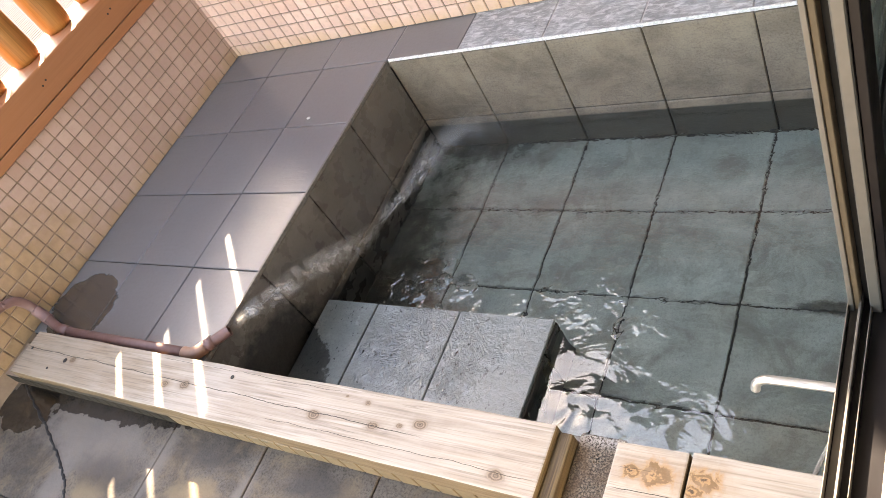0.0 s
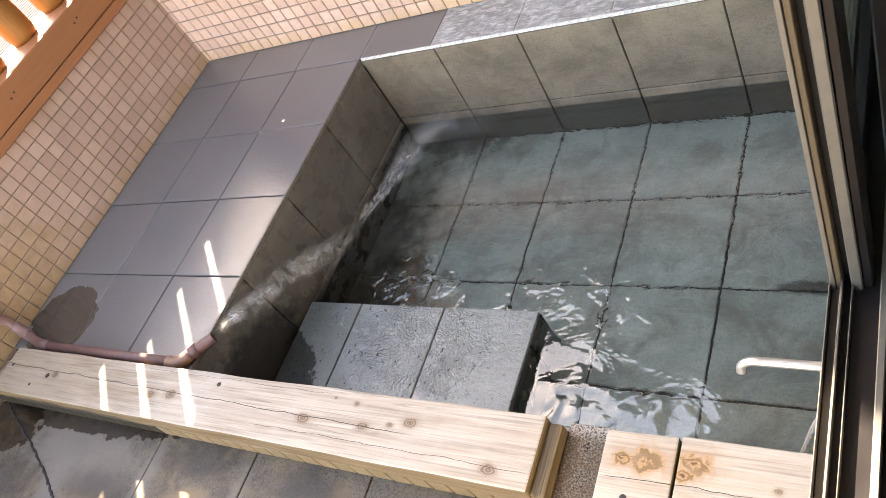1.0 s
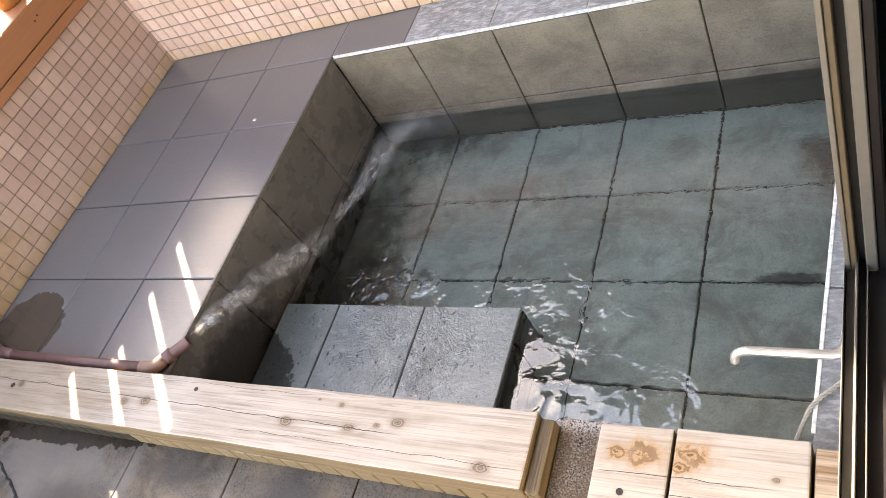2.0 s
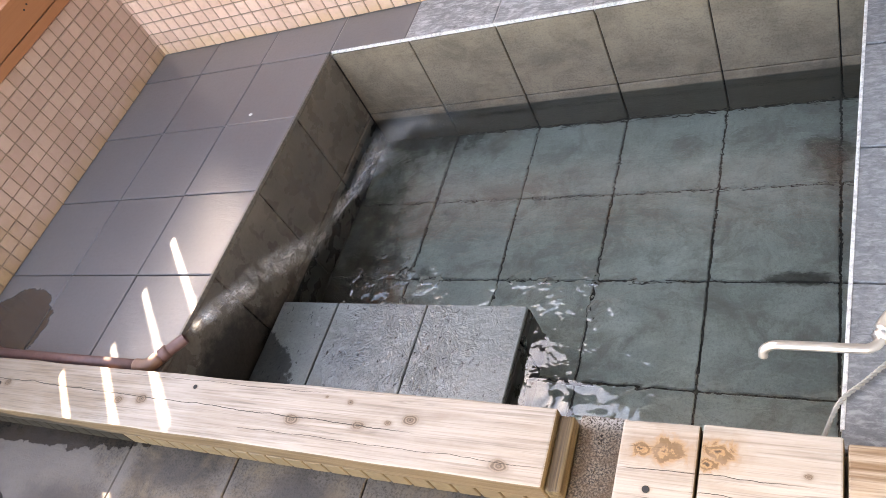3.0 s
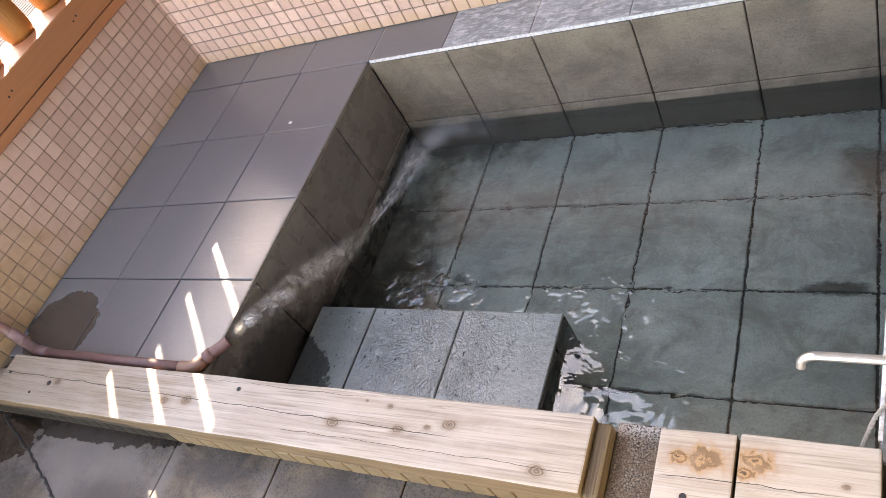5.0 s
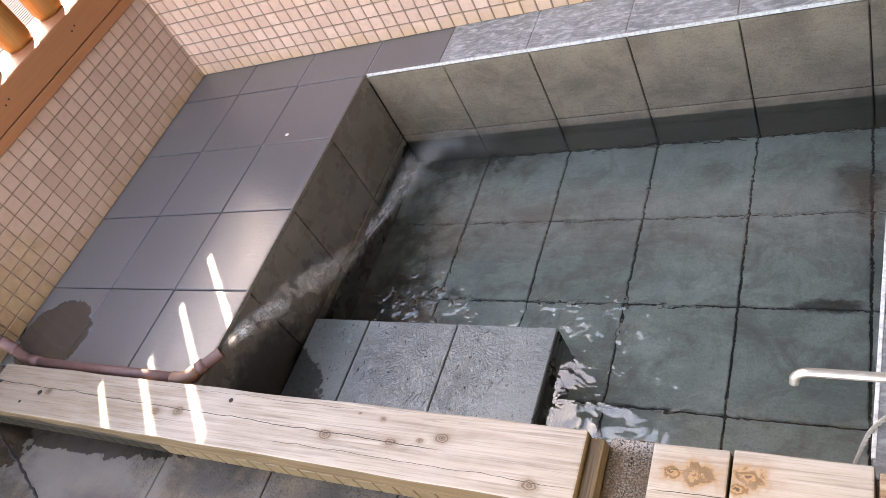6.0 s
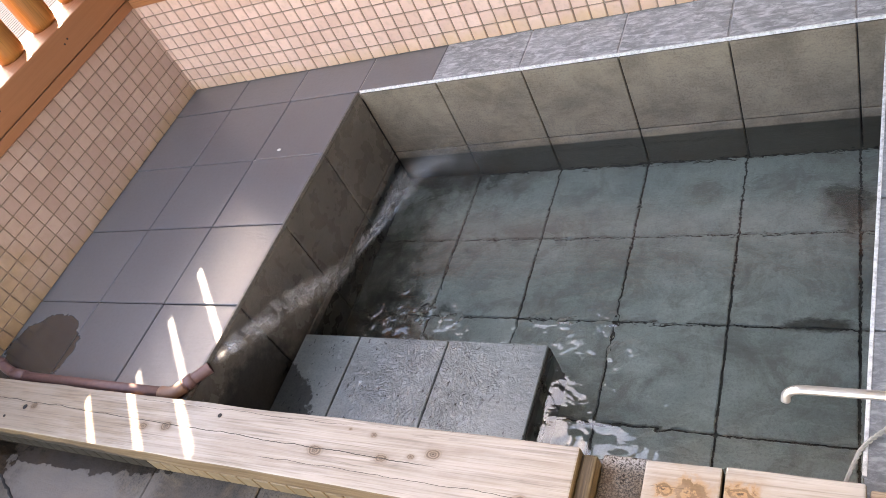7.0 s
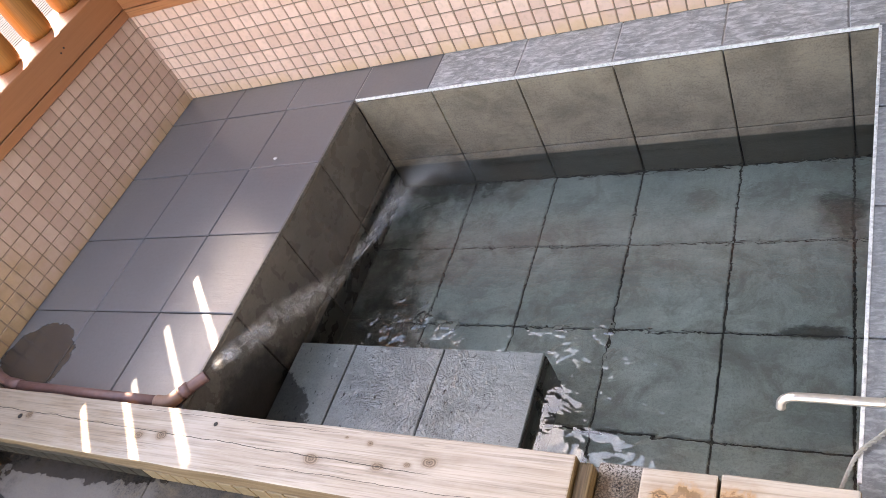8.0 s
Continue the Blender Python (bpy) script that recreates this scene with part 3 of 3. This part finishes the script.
def sill(name, m, length, material, label, d0=-0.012):
    ob = tagged(new(name), label, "rail")
    ob.matrix_basis = m
    part("lower_board", box(-0.05, length, d0, 0.2, RAIL_Z + 0.002, RAIL_Z + 0.036, bevel=0.002), material, ob)
    part("upper_board", box(-0.05, length, d0 - 0.001, 0.2, RAIL_Z + 0.039, RAIL_Z + 0.142, bevel=0.006, segments=2), material, ob)
    return ob


sill_w = sill("timber_sill", WEST, 2.03, WOOD_SILL, "reddish-brown stained timber sill on the mosaic wall under the log fence")
sill_n = sill("timber_sill", NORTH @ pose(0.1, 0, 0), 2.45, WOOD_BACK, "orange stained timber sill on the wall behind the bath", -0.02)
LOG_R, LOG_STEP = 0.0542, 0.175


def log_post(m, height):
    bm = bmesh.new()
    sides, rings = 20, []
    for h, r in ((0, 0.86), (0.012, 0.95), (0.03, 1.0), (height * 0.5, 0.99), (height, 0.98)):
        rings.append([bm.verts.new((LOG_R * r * math.cos(a) * (1 + 0.015 * math.sin(3 * a)), LOG_R * r * math.sin(a), h)) for a in (2 * math.pi * j / sides for j in range(sides))])
    for a, b in zip(rings, rings[1:]):
        for j in range(sides):
            bm.faces.new((a[j], a[(j + 1) % sides], b[(j + 1) % sides], b[j]))
    bm.faces.new(list(reversed(rings[0])))
    bm.faces.new(rings[-1])
    me = mesh_of(bm, "log_post")
    me.materials.append(WOOD_LOG)
    ob = new("log_post", me)
    smooth(ob)
    ob.matrix_basis = m
    return tagged(ob, "upright varnished orange log standing on the timber sill", "fence post", "logs of the fence")


TOP_Z = RAIL_Z + 0.142
for i, y in enumerate((-1.35, -0.95, -0.55, -0.18)):
    for k in (0, 1):
        x = 1.70 + y + 0.022 * k
        part("nail", tube([(x, -0.0145, RAIL_Z + 0.092 + 0.006 * k), (x, -0.011, RAIL_Z + 0.092 + 0.006 * k)], 0.0035, 8), RUBBER, sill_w, "dark nail head")
first = None
FENCE_X, GAP_Y = -0.985, -0.026
for i in range(0, 11):
    y = GAP_Y + LOG_STEP * (0.5 - i)
    x = FENCE_X
    m = pose(x, y, TOP_Z, 0, 0, 23 * i)
    first = copy_thing(first, m) if first else log_post(m, 0.55)
tall = None
for i in range(2):
    m = pose(-0.855 + 0.1088 * i, 0.262 + 0.0015 * i, TOP_Z, 0, 0, 41 * i)
    tall = copy_thing(tall, m) if tall else log_post(m, 1.06)
# unseen dark screens in place of logs, added to darken the water's reflections
structure("screen_low", box(-0.69, -0.012, 0.23, 0.3, TOP_Z, TOP_Z + 1.06), SCREEN, "unseen dark screen added beside the logs to keep reflections dark", "fence")
# post added so that no sun leaks in at the corner
structure("corner_post", box(-1.05, -0.915, 0.115, 0.262, TOP_Z + 0.001, TOP_Z + 0.549, bevel=0.012, segments=3), WOOD_LOG, "thick post added to close the fence corner against sun", "fence")
# its added height also keeps the sun off the window
structure("screen_north", box(-0.01, 1.75, 0.23, 0.3, TOP_Z, TOP_Z + 1.66), SCREEN, "unseen dark screen added behind the bath against sun and bright reflections", "fence")
# unseen plain boarding over the log fence, added to cut the sun stripes short
structure("fence_head", box(-1.06, -0.93, -1.95, 0.32, TOP_Z + 0.55, TOP_Z + 1.06), WOOD_SILL, "unseen brown boarding added over the log fence to stop sun", "fence")

# white deck outside the fence
deck = tagged(new("terrace_deck"), "white painted slatted deck in full sun outside the fence", "deck", kind="structure")
slat = mesh_of(box(-0.024, 0, -2.2, 1.6, 0, 0.022), "slat")
slat.materials.append(WHITE_DECK)
for i in range(64):
    part("slat", slat, None, deck, m=pose(-1.12 - 0.031 * i, 0, 0.363))
part("bearer", box(-3.2, -1.1, -2.2, 1.6, -0.9, 0.362), RUBBER, deck)

# house with the sliding window, a dim room behind it, and the wall that closes the front
HX, SILL_Z = 1.6, 0.592
house = structure("wall_east", box(1.625, 1.665, -3.0, 0.4, -0.9, SILL_Z - 0.075), PLASTER, "plain plastered house wall with a sliding window", "wall")
part("wall_above", box(1.625, 1.665, -3.0, 0.4, 1.95, 2.5), PLASTER, house)
part("wall_beside", box(1.625, 1.665, -3.0, -2.3, SILL_Z - 0.075, 1.95), PLASTER, house)
part("wall_end", box(1.625, 1.665, -0.4, 0.4, SILL_Z - 0.075, 1.95), PLASTER, house)
# inferred eave, out of view; made pale to bounce light onto the bath
structure("eave", box(0.45, 1.624, -3.2, 0.6, 2.36, 2.44), SOFFIT, "plain pale boarded eave of the house", "eave")
structure("room_floor", box(1.667, 4.2, -4.0, 0.4, -0.3, -0.2), ROOM, "dim floor of the room behind the window", "floor")
structure("room_ceiling", box(1.667, 4.2, -4.0, 0.4, 2.42, 2.5), ROOM, "dim ceiling of the room behind the window", "ceiling")
structure("room_wall_east", box(4.2, 4.3, -4.0, 0.4, -0.3, 2.5), ROOM, "dim painted wall of the room", "wall")
structure("room_wall_north", box(1.667, 4.2, 0.4, 0.5, -0.3, 2.5), ROOM, "dim painted wall of the room", "wall")
structure("room_wall_south", box(1.667, 4.2, -4.1, -4.0, -0.3, 2.5), ROOM, "dim painted wall of the room", "wall")


def window():
    w = tagged(new("sliding_window"), "half-open sliding window with dark anodised aluminium frame", "window")
    y0, y1, z = -2.28, -0.42, SILL_Z
    # the track: thin outer lip, dark bed, two ridges, inner rail
    part("track_bed", box(HX, HX + 0.07, y0, y1, z - 0.07, z - 0.012, bevel=0.001), BRONZE, w)
    part("track_floor", box(HX + 0.0012, HX + 0.009, y0, y1, z - 0.0135, z - 0.0105, bevel=0.0006), DULL, w, "dull grey track floor")
    part("track_lip", box(HX - 0.0006, HX + 0.0004, y0, y1, z - 0.04, z, bevel=0.0003), SILVER, w, "worn aluminium lip")
    part("track_ridge", box(HX + 0.0093, HX + 0.0117, y0, y1, z - 0.013, z + 0.001, bevel=0.0005), SILVER, w, "worn aluminium ridge")
    part("track_ridge", box(HX + 0.0188, HX + 0.0199, y0, y1, z - 0.013, z - 0.002, bevel=0.0004), SILVER, w, "worn aluminium ridge")
    part("inner_rail", box(HX + 0.043, HX + 0.050, y0, y1, z - 0.013, z + 0.002, bevel=0.001), SILVER, w, "worn aluminium rail")
    part("jamb", box(HX, HX + 0.07, y0 - 0.03, y0, z - 0.07, 1.95), BRONZE, w)
    part("jamb", box(HX, HX + 0.07, y1, y1 + 0.03, z - 0.07, 1.95), BRONZE, w)
    part("head", box(HX, HX + 0.07, y0, y1, 1.9, 1.95), BRONZE, w)
    a, b, y = z - 0.05, 1.896, -1.285
    sash = part("sash", box(HX + 0.0005, HX + 0.005, y - 0.002, y + 0.045, a, b, bevel=0.0006), SILVER, w)
    part("weather_strip", box(HX + 0.0052, HX + 0.0106, y, y + 0.045, a, b, bevel=0.0008), TAN, sash, "tan weather strip")
    part("groove", box(HX + 0.0108, HX + 0.018, y + 0.014, y + 0.045, a, b), RUBBER, sash)
    part("stile", box(HX + 0.0182, HX + 0.028, y - 0.001, y + 0.045, a, b, bevel=0.0012), SILVER, sash, "dull silver stile")
    part("stile", box(HX + 0.0282, HX + 0.036, y + 0.003, y + 0.045, a, b, bevel=0.001), BRONZE, sash)
    part("pane", box(HX + 0.0165, HX + 0.0195, y + 0.0452, y1 - 0.05, z + 0.045, b), PANE, sash)
    part("bottom_rail", box(HX + 0.012, HX + 0.026, y + 0.0452, y1 - 0.05, z - 0.005, z + 0.045, bevel=0.0015), BRONZE, sash)
    part("stile", box(HX + 0.009, HX + 0.027, y1 - 0.0498, y1 - 0.002, z - 0.005, b), BRONZE, sash)
    for k in (0, 1):
        part("roller_bracket", box(HX + 0.011 + 0.011 * k, HX + 0.018 + 0.011 * k, y - 0.006, y + 0.012, a - 0.006 - 0.004 * k, a + 0.014, bevel=0.0022, segments=2), BRASS, sash, "tarnished brass roller bracket")
    inner = part("inner_sash", box(HX + 0.045, HX + 0.064, -1.17, -1.11, z + 0.004, 1.895, bevel=0.002), BRONZE, w)
    part("pane", box(HX + 0.052, HX + 0.056, -1.1098, y1 - 0.002, z + 0.05, 1.895), PANE, inner)
    part("bottom_rail", box(HX + 0.046, HX + 0.063, -1.1098, y1 - 0.002, z + 0.004, z + 0.05), BRONZE, inner)
    return w


window()

# ---- things ----
step = tagged(new("bath_step"), "low wet slate-tiled step block rising just above the water", "step")
part("core", box(0.012, 0.8 - B, -1.185, -0.8 - B, FLOOR_Z + 0.001, STEP_Z - B), GROUT_DARK, step)
lay(step, "up", [0.006, 0.21, 0.507, 0.8], [-1.187, -0.8], STEP_Z, SLATE_STEP)
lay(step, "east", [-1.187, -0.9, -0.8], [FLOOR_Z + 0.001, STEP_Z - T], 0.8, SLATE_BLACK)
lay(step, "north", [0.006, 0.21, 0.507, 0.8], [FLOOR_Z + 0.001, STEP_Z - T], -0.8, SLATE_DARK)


def timber(name, x0, x1, y0, y1, z0, z1, material, label, skew=0.0):
    """A squared timber with worn, slightly uneven edges."""
    bm = box(x0, x1, y0, y1, z0, z1)
    n = max(2, int((x1 - x0) / 0.03))
    bmesh.ops.subdivide_edges(bm, edges=[e for e in bm.edges if abs((e.verts[0].co - e.verts[1].co).x) > 0.01], cuts=n, use_grid_fill=True)
    long = [e for e in bm.edges if len(e.link_faces) == 2 and e.calc_face_angle(0) > 1.0]
    bmesh.ops.bevel(bm, geom=long, offset=0.004, segments=2, affect="EDGES", profile=0.5)
    bm.normal_update()
    for v in bm.verts:
        q = v.co * 7
        v.co += Vector((0, (v.co.x - x0) * skew + noise.noise(q) * 0.0022, noise.noise(q + Vector((5, 9, 2))) * 0.0015))
    for f in bm.faces:
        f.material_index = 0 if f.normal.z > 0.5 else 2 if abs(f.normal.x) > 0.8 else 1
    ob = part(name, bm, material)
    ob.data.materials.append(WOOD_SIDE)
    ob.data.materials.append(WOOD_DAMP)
    return tagged(ob, label, "timber")


HOLES = [(-0.515, -1.293, 0.0075), (0.195, -1.25, 0.0055), (-0.723, -1.274, 0.005), (-0.577, -1.327, 0.004)]
riser = structure("riser", box(-0.88, 1.6, -1.356, -1.24, FRONT_Z - B, -0.0055), GROUT_MOSAIC, "low riser faced with ochre-stained mosaic tiles under the beams", "riser")
me = mesh_of(box(-0.0225, 0.0225, -0.0225, 0.0225, -0.008, 0, bevel=0.0016), "mosaic_tile")
me.materials.append(OCHRE_TILE)
# left tiles near-black: the undercut's shade and wet, put into the colour
undercut_tile = me.copy()
undercut_tile.materials.clear()
undercut_tile.materials.append(UNDERCUT)
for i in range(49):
    PENDING.append((riser, undercut_tile if i < 17 else me, Matrix.Translation((-0.855 + 0.05 * i, -1.3585 - 0.0065 * (0.05 * i - 0.1), -0.031)) @ pose(0, 0, 0, 90, 0, 0)))
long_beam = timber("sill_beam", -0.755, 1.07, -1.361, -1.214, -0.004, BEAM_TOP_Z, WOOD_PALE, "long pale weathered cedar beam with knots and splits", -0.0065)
# black plugs let into the beams stand for the dark inside holes
for x, y, r in HOLES:
    part("hole", tube([(x, y, 0.045), (x, y, 0.0512)], r, 9), RUBBER, long_beam, "black plug shown as a hole")
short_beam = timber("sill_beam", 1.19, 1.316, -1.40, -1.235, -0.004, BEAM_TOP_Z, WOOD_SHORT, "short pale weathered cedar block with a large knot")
part("bolt_hole", tube([(1.243, -1.352, 0.045), (1.243, -1.352, 0.0512)], 0.006, 12), RUBBER, short_beam, "black plug shown as a bolt hole")
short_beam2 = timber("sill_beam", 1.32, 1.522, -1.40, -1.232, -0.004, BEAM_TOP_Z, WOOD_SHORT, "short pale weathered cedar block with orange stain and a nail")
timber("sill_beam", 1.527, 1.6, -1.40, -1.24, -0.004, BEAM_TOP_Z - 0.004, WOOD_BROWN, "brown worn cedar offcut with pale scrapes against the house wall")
line = arc([(-0.83, -1.36, 0), (-0.71, -1.412, 0), (-0.565, -1.474, 0), (-0.397, -1.556, 0), (-0.315, -1.615, 0), (-0.25, -1.7, 0), (-0.2, -1.85, 0)], 12)
rng = random.Random(21)
line = [q + Vector((rng.uniform(-0.003, 0.003), rng.uniform(-0.003, 0.003), FRONT_Z - 0.0045)) for q in line]
bm = tube(line, 0.006, 8, radii=[rng.uniform(0.0052, 0.0078) for q in line])
part("crack", bm, RUBBER, floor_s, "black curved open crack across the tiles")
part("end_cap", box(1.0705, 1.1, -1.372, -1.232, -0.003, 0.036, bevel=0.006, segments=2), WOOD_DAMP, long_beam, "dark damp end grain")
structure("overflow_lip", box(1.1005, 1.1895, -1.40, -1.215, -0.0045, 0.008, bevel=0.003), GRANULAR, "speckled worn concrete overflow between the beams", "sill")


def hot_pipe():
    z = 0.018
    r = 0.0155
    p = tagged(new("spout_pipe"), "brown plastic hot water pipe with elbows lying on the ledge", "pipe")
    smooth(part("run", tube([(-0.67, -1.187, z), (-0.045, -1.193, z)], r), PIPE, p))
    smooth(part("elbow", tube(arc([(-0.072, -1.193, z), (-0.045, -1.193, z), (-0.024, -1.184, z), (-0.008, -1.166, z)]), r * 1.2), PIPE_RIM, p))
    smooth(part("spout", tube([(-0.016, -1.176, z), (0.042, -1.106, z - 0.003)], r, caps=False), PIPE, p))
    smooth(part("spout_bore", tube([(-0.01, -1.168, z), (0.0416, -1.1064, z - 0.003)], r * 0.82, caps=False), PIPE, p))
    smooth(part("collar", tube([(-0.004, -1.162, z), (0.01, -1.145, z)], r * 1.18), PIPE, p))
    smooth(part("bend", tube(arc([(-0.858, -1.2, 0.15), (-0.857, -1.163, 0.128), (-0.855, -1.148, 0.092), (-0.842, -1.148, 0.052), (-0.81, -1.155, 0.026), (-0.77, -1.168, z), (-0.7, -1.186, z)]), r), PIPE, p))
    smooth(part("riser_pipe", tube(arc([(-0.858, -1.19, 0.147), (-0.858, -1.3, 0.17), (-0.858, -1.5, 0.19)]), r), PIPE, p))
    smooth(part("collar", tube([(-0.715, -1.183, z + 0.001), (-0.655, -1.1875, z)], r * 1.2), PIPE, p))
    smooth(part("collar", tube(arc([(-0.845, -1.148, 0.058), (-0.825, -1.152, 0.036), (-0.8, -1.158, 0.022)]), r * 1.2), PIPE, p))
    return p


hot_pipe()


def bath_tap():
    h = tagged(new("bath_tap"), "long polished steel tap spout with a hooked end", "tap")
    z, r = 0.125, 0.0076
    smooth(part("spout", tube(arc([(1.5735, -1.104, z + 0.001), (1.569, -1.115, z), (1.558, -1.1235, z), (1.54, -1.125, z), (1.45, -1.124, z), (1.425, -1.124, z - 0.002), (1.412, -1.126, z - 0.012), (1.409, -1.13, z - 0.026)], 8), r, 16), STEEL, h))
    smooth(part("spout_nut", tube([(1.5715, -1.108, z + 0.001), (1.5775, -1.096, z + 0.001)], 0.0135, 8), STEEL, h, "steel union nut"))
    body = smooth(part("body", tube(arc([(1.5765, -1.098, z + 0.001), (1.586, -1.08, z + 0.002), (1.6, -1.062, z + 0.003), (1.624, -1.05, z + 0.003)]), 0.0165, 18), STEEL, h))
    smooth(part("flange", tube([(1.616, -1.054, z + 0.003), (1.6248, -1.05, z + 0.003)], 0.028, 20), STEEL, body))
    return h


bath_tap()


def rope():
    line = arc([(1.62, -1.04, 0.0062), (1.579, -1.083, 0.0062), (1.549, -1.116, 0.0062), (1.517, -1.15, 0.005), (1.5, -1.18, -0.014), (1.48, -1.219, -0.06), (1.474, -1.222, -0.14), (1.474, -1.219, -0.2)], 10)
    bm = bmesh.new()
    for s in range(3):
        pts = []
        for i, p in enumerate(line):
            a = 2 * math.pi * s / 3 + i * 1.05
            pts.append(p + Vector((math.cos(a) * 0.0021, math.sin(a) * 0.0021, math.sin(a) * 0.0016)))
        t = tube(pts, 0.0021, 7)
        tmp = mesh_of(t, "strand")
        bm.from_mesh(tmp)
        bpy.data.meshes.remove(tmp)
    return smooth(tagged(part("rope", bm, ROPE), "thin grey twisted rope over the ledge behind the cedar block", "rope"))


rope()


def steam_material():
    k = Nodes("steam")
    t = k.t
    p = k.pos()
    flat = k.t.nodes.new("ShaderNodeUVMap").outputs[0]
    u, v, w = k.split(flat)
    edge = k.ramp(k.math("ABSOLUTE", k.math("SUBTRACT", v, 0.5)), 0.05, 0.5, 1.0, 0.0)
    ends = k.math("MULTIPLY", k.ramp(u, 0.01, 0.13, 0.0, 1.0), k.ramp(u, 0.6, 1.0, 1.0, 0.0))
    n = k.noise(p, 21.0, 7, 0.68, 0.5)
    fine = k.noise(p, 75.0, 5, 0.65, 0.8)
    tuft = k.math("ADD", n, k.math("MULTIPLY", k.math("SUBTRACT", fine, 0.5), 0.3))
    dense = k.math("MULTIPLY", k.ramp(u, 0.0, 0.25, 0.85, 0.74), k.ramp(u, 0.55, 0.8, 1.0, 0.45))
    a = k.math("MULTIPLY", k.ramp(tuft, 0.34, 0.74), dense)
    a = k.math("MULTIPLY", k.math("MULTIPLY", a, edge), k.math("MULTIPLY", ends, k.ramp(v, 0.0, 0.08)))
    k.feed(a, k.b.inputs["Alpha"])
    k.b.inputs["Transmission Weight"].default_value = 0.0
    k.m.surface_render_method = "BLENDED"
    return k.done((0.7, 0.69, 0.68), 1.0, spec=0.0)


def steam():
    """A thin drifting wisp: three crossing wavy sheets about one curved line."""
    line = arc([(0.04, -1.11, 0.016), (0.058, -1.05, 0.01), (0.07, -0.993, -0.013), (0.072, -0.863, -0.08), (0.072, -0.724, -0.159), (0.068, -0.575, -0.242), (0.085, -0.448, -0.272),
                (0.105, -0.326, -0.278), (0.13, -0.225, -0.28), (0.152, -0.133, -0.28), (0.23, -0.065, -0.283), (0.35, -0.06, -0.287), (0.46, -0.055, -0.29)], 10)
    bm = bmesh.new()
    uv = bm.loops.layers.uv.new("UVMap")
    n = len(line) - 1
    for sheet in range(3):
        rows = []
        for i, p in enumerate(line):
            f = i / n
            d = (line[min(i + 1, n)] - line[max(i - 1, 0)]).normalized()
            a = math.pi * sheet / 3 + 0.9 * math.sin(5 * f + sheet)
            side = d.cross(Vector((0, 0, 1))).normalized()
            up = side.cross(d)
            across = side * math.cos(a) + up * math.sin(a)
            wide = (0.017 + 0.062 * min(1, f * 1.7)) * (1 + 0.35 * noise.noise(Vector((f * 14, 3.0 + sheet, 0))))
            mid = p + Vector((noise.noise(Vector((f * 9, sheet, 1))), noise.noise(Vector((f * 9, sheet, 4))) * 0.4, noise.noise(Vector((f * 9, sheet, 8))))) * 0.02 * min(1, 4 * f)
            row = []
            for j in range(9):
                q = mid + across * wide * (j / 4 - 1)
                q.z = max(q.z, WATER_Z + 0.004 + 0.002 * sheet)
                q.x = max(q.x, 0.006 + 0.003 * sheet)
                row.append((bm.verts.new(q), (f, j / 8)))
            rows.append(row)
        for a, b in zip(rows, rows[1:]):
            for j in range(8):
                quad = (a[j], a[j + 1], b[j + 1], b[j])
                face = bm.faces.new([q[0] for q in quad])
                for loop, q in zip(face.loops, quad):
                    loop[uv].uv = q[1]
    ob = smooth(tagged(part("steam", bm, steam_material()), "thin white wisp of steam drifting from the pipe over the water", "steam", kind="stuff"))
    ob.visible_shadow = False
    return ob


steam()


def dab():
    bm = bmesh.new()
    bmesh.ops.create_icosphere(bm, subdivisions=2, radius=1.0, matrix=Matrix.Translation((-0.205, -0.262, 0.0012)) @ Matrix.Diagonal((0.0085, 0.0065, 0.0022, 1)))
    return smooth(tagged(part("soap_fleck", bm, CHALK), "small dried white soap fleck on the ledge tiles", "fleck"))


dab()

# ---- the pieces, last ----
for parent, me, m in PENDING:
    ob = bpy.data.objects.new(me.name.split(".")[0], me)
    scene.collection.objects.link(ob)
    ob.parent = parent
    ob.matrix_basis = m
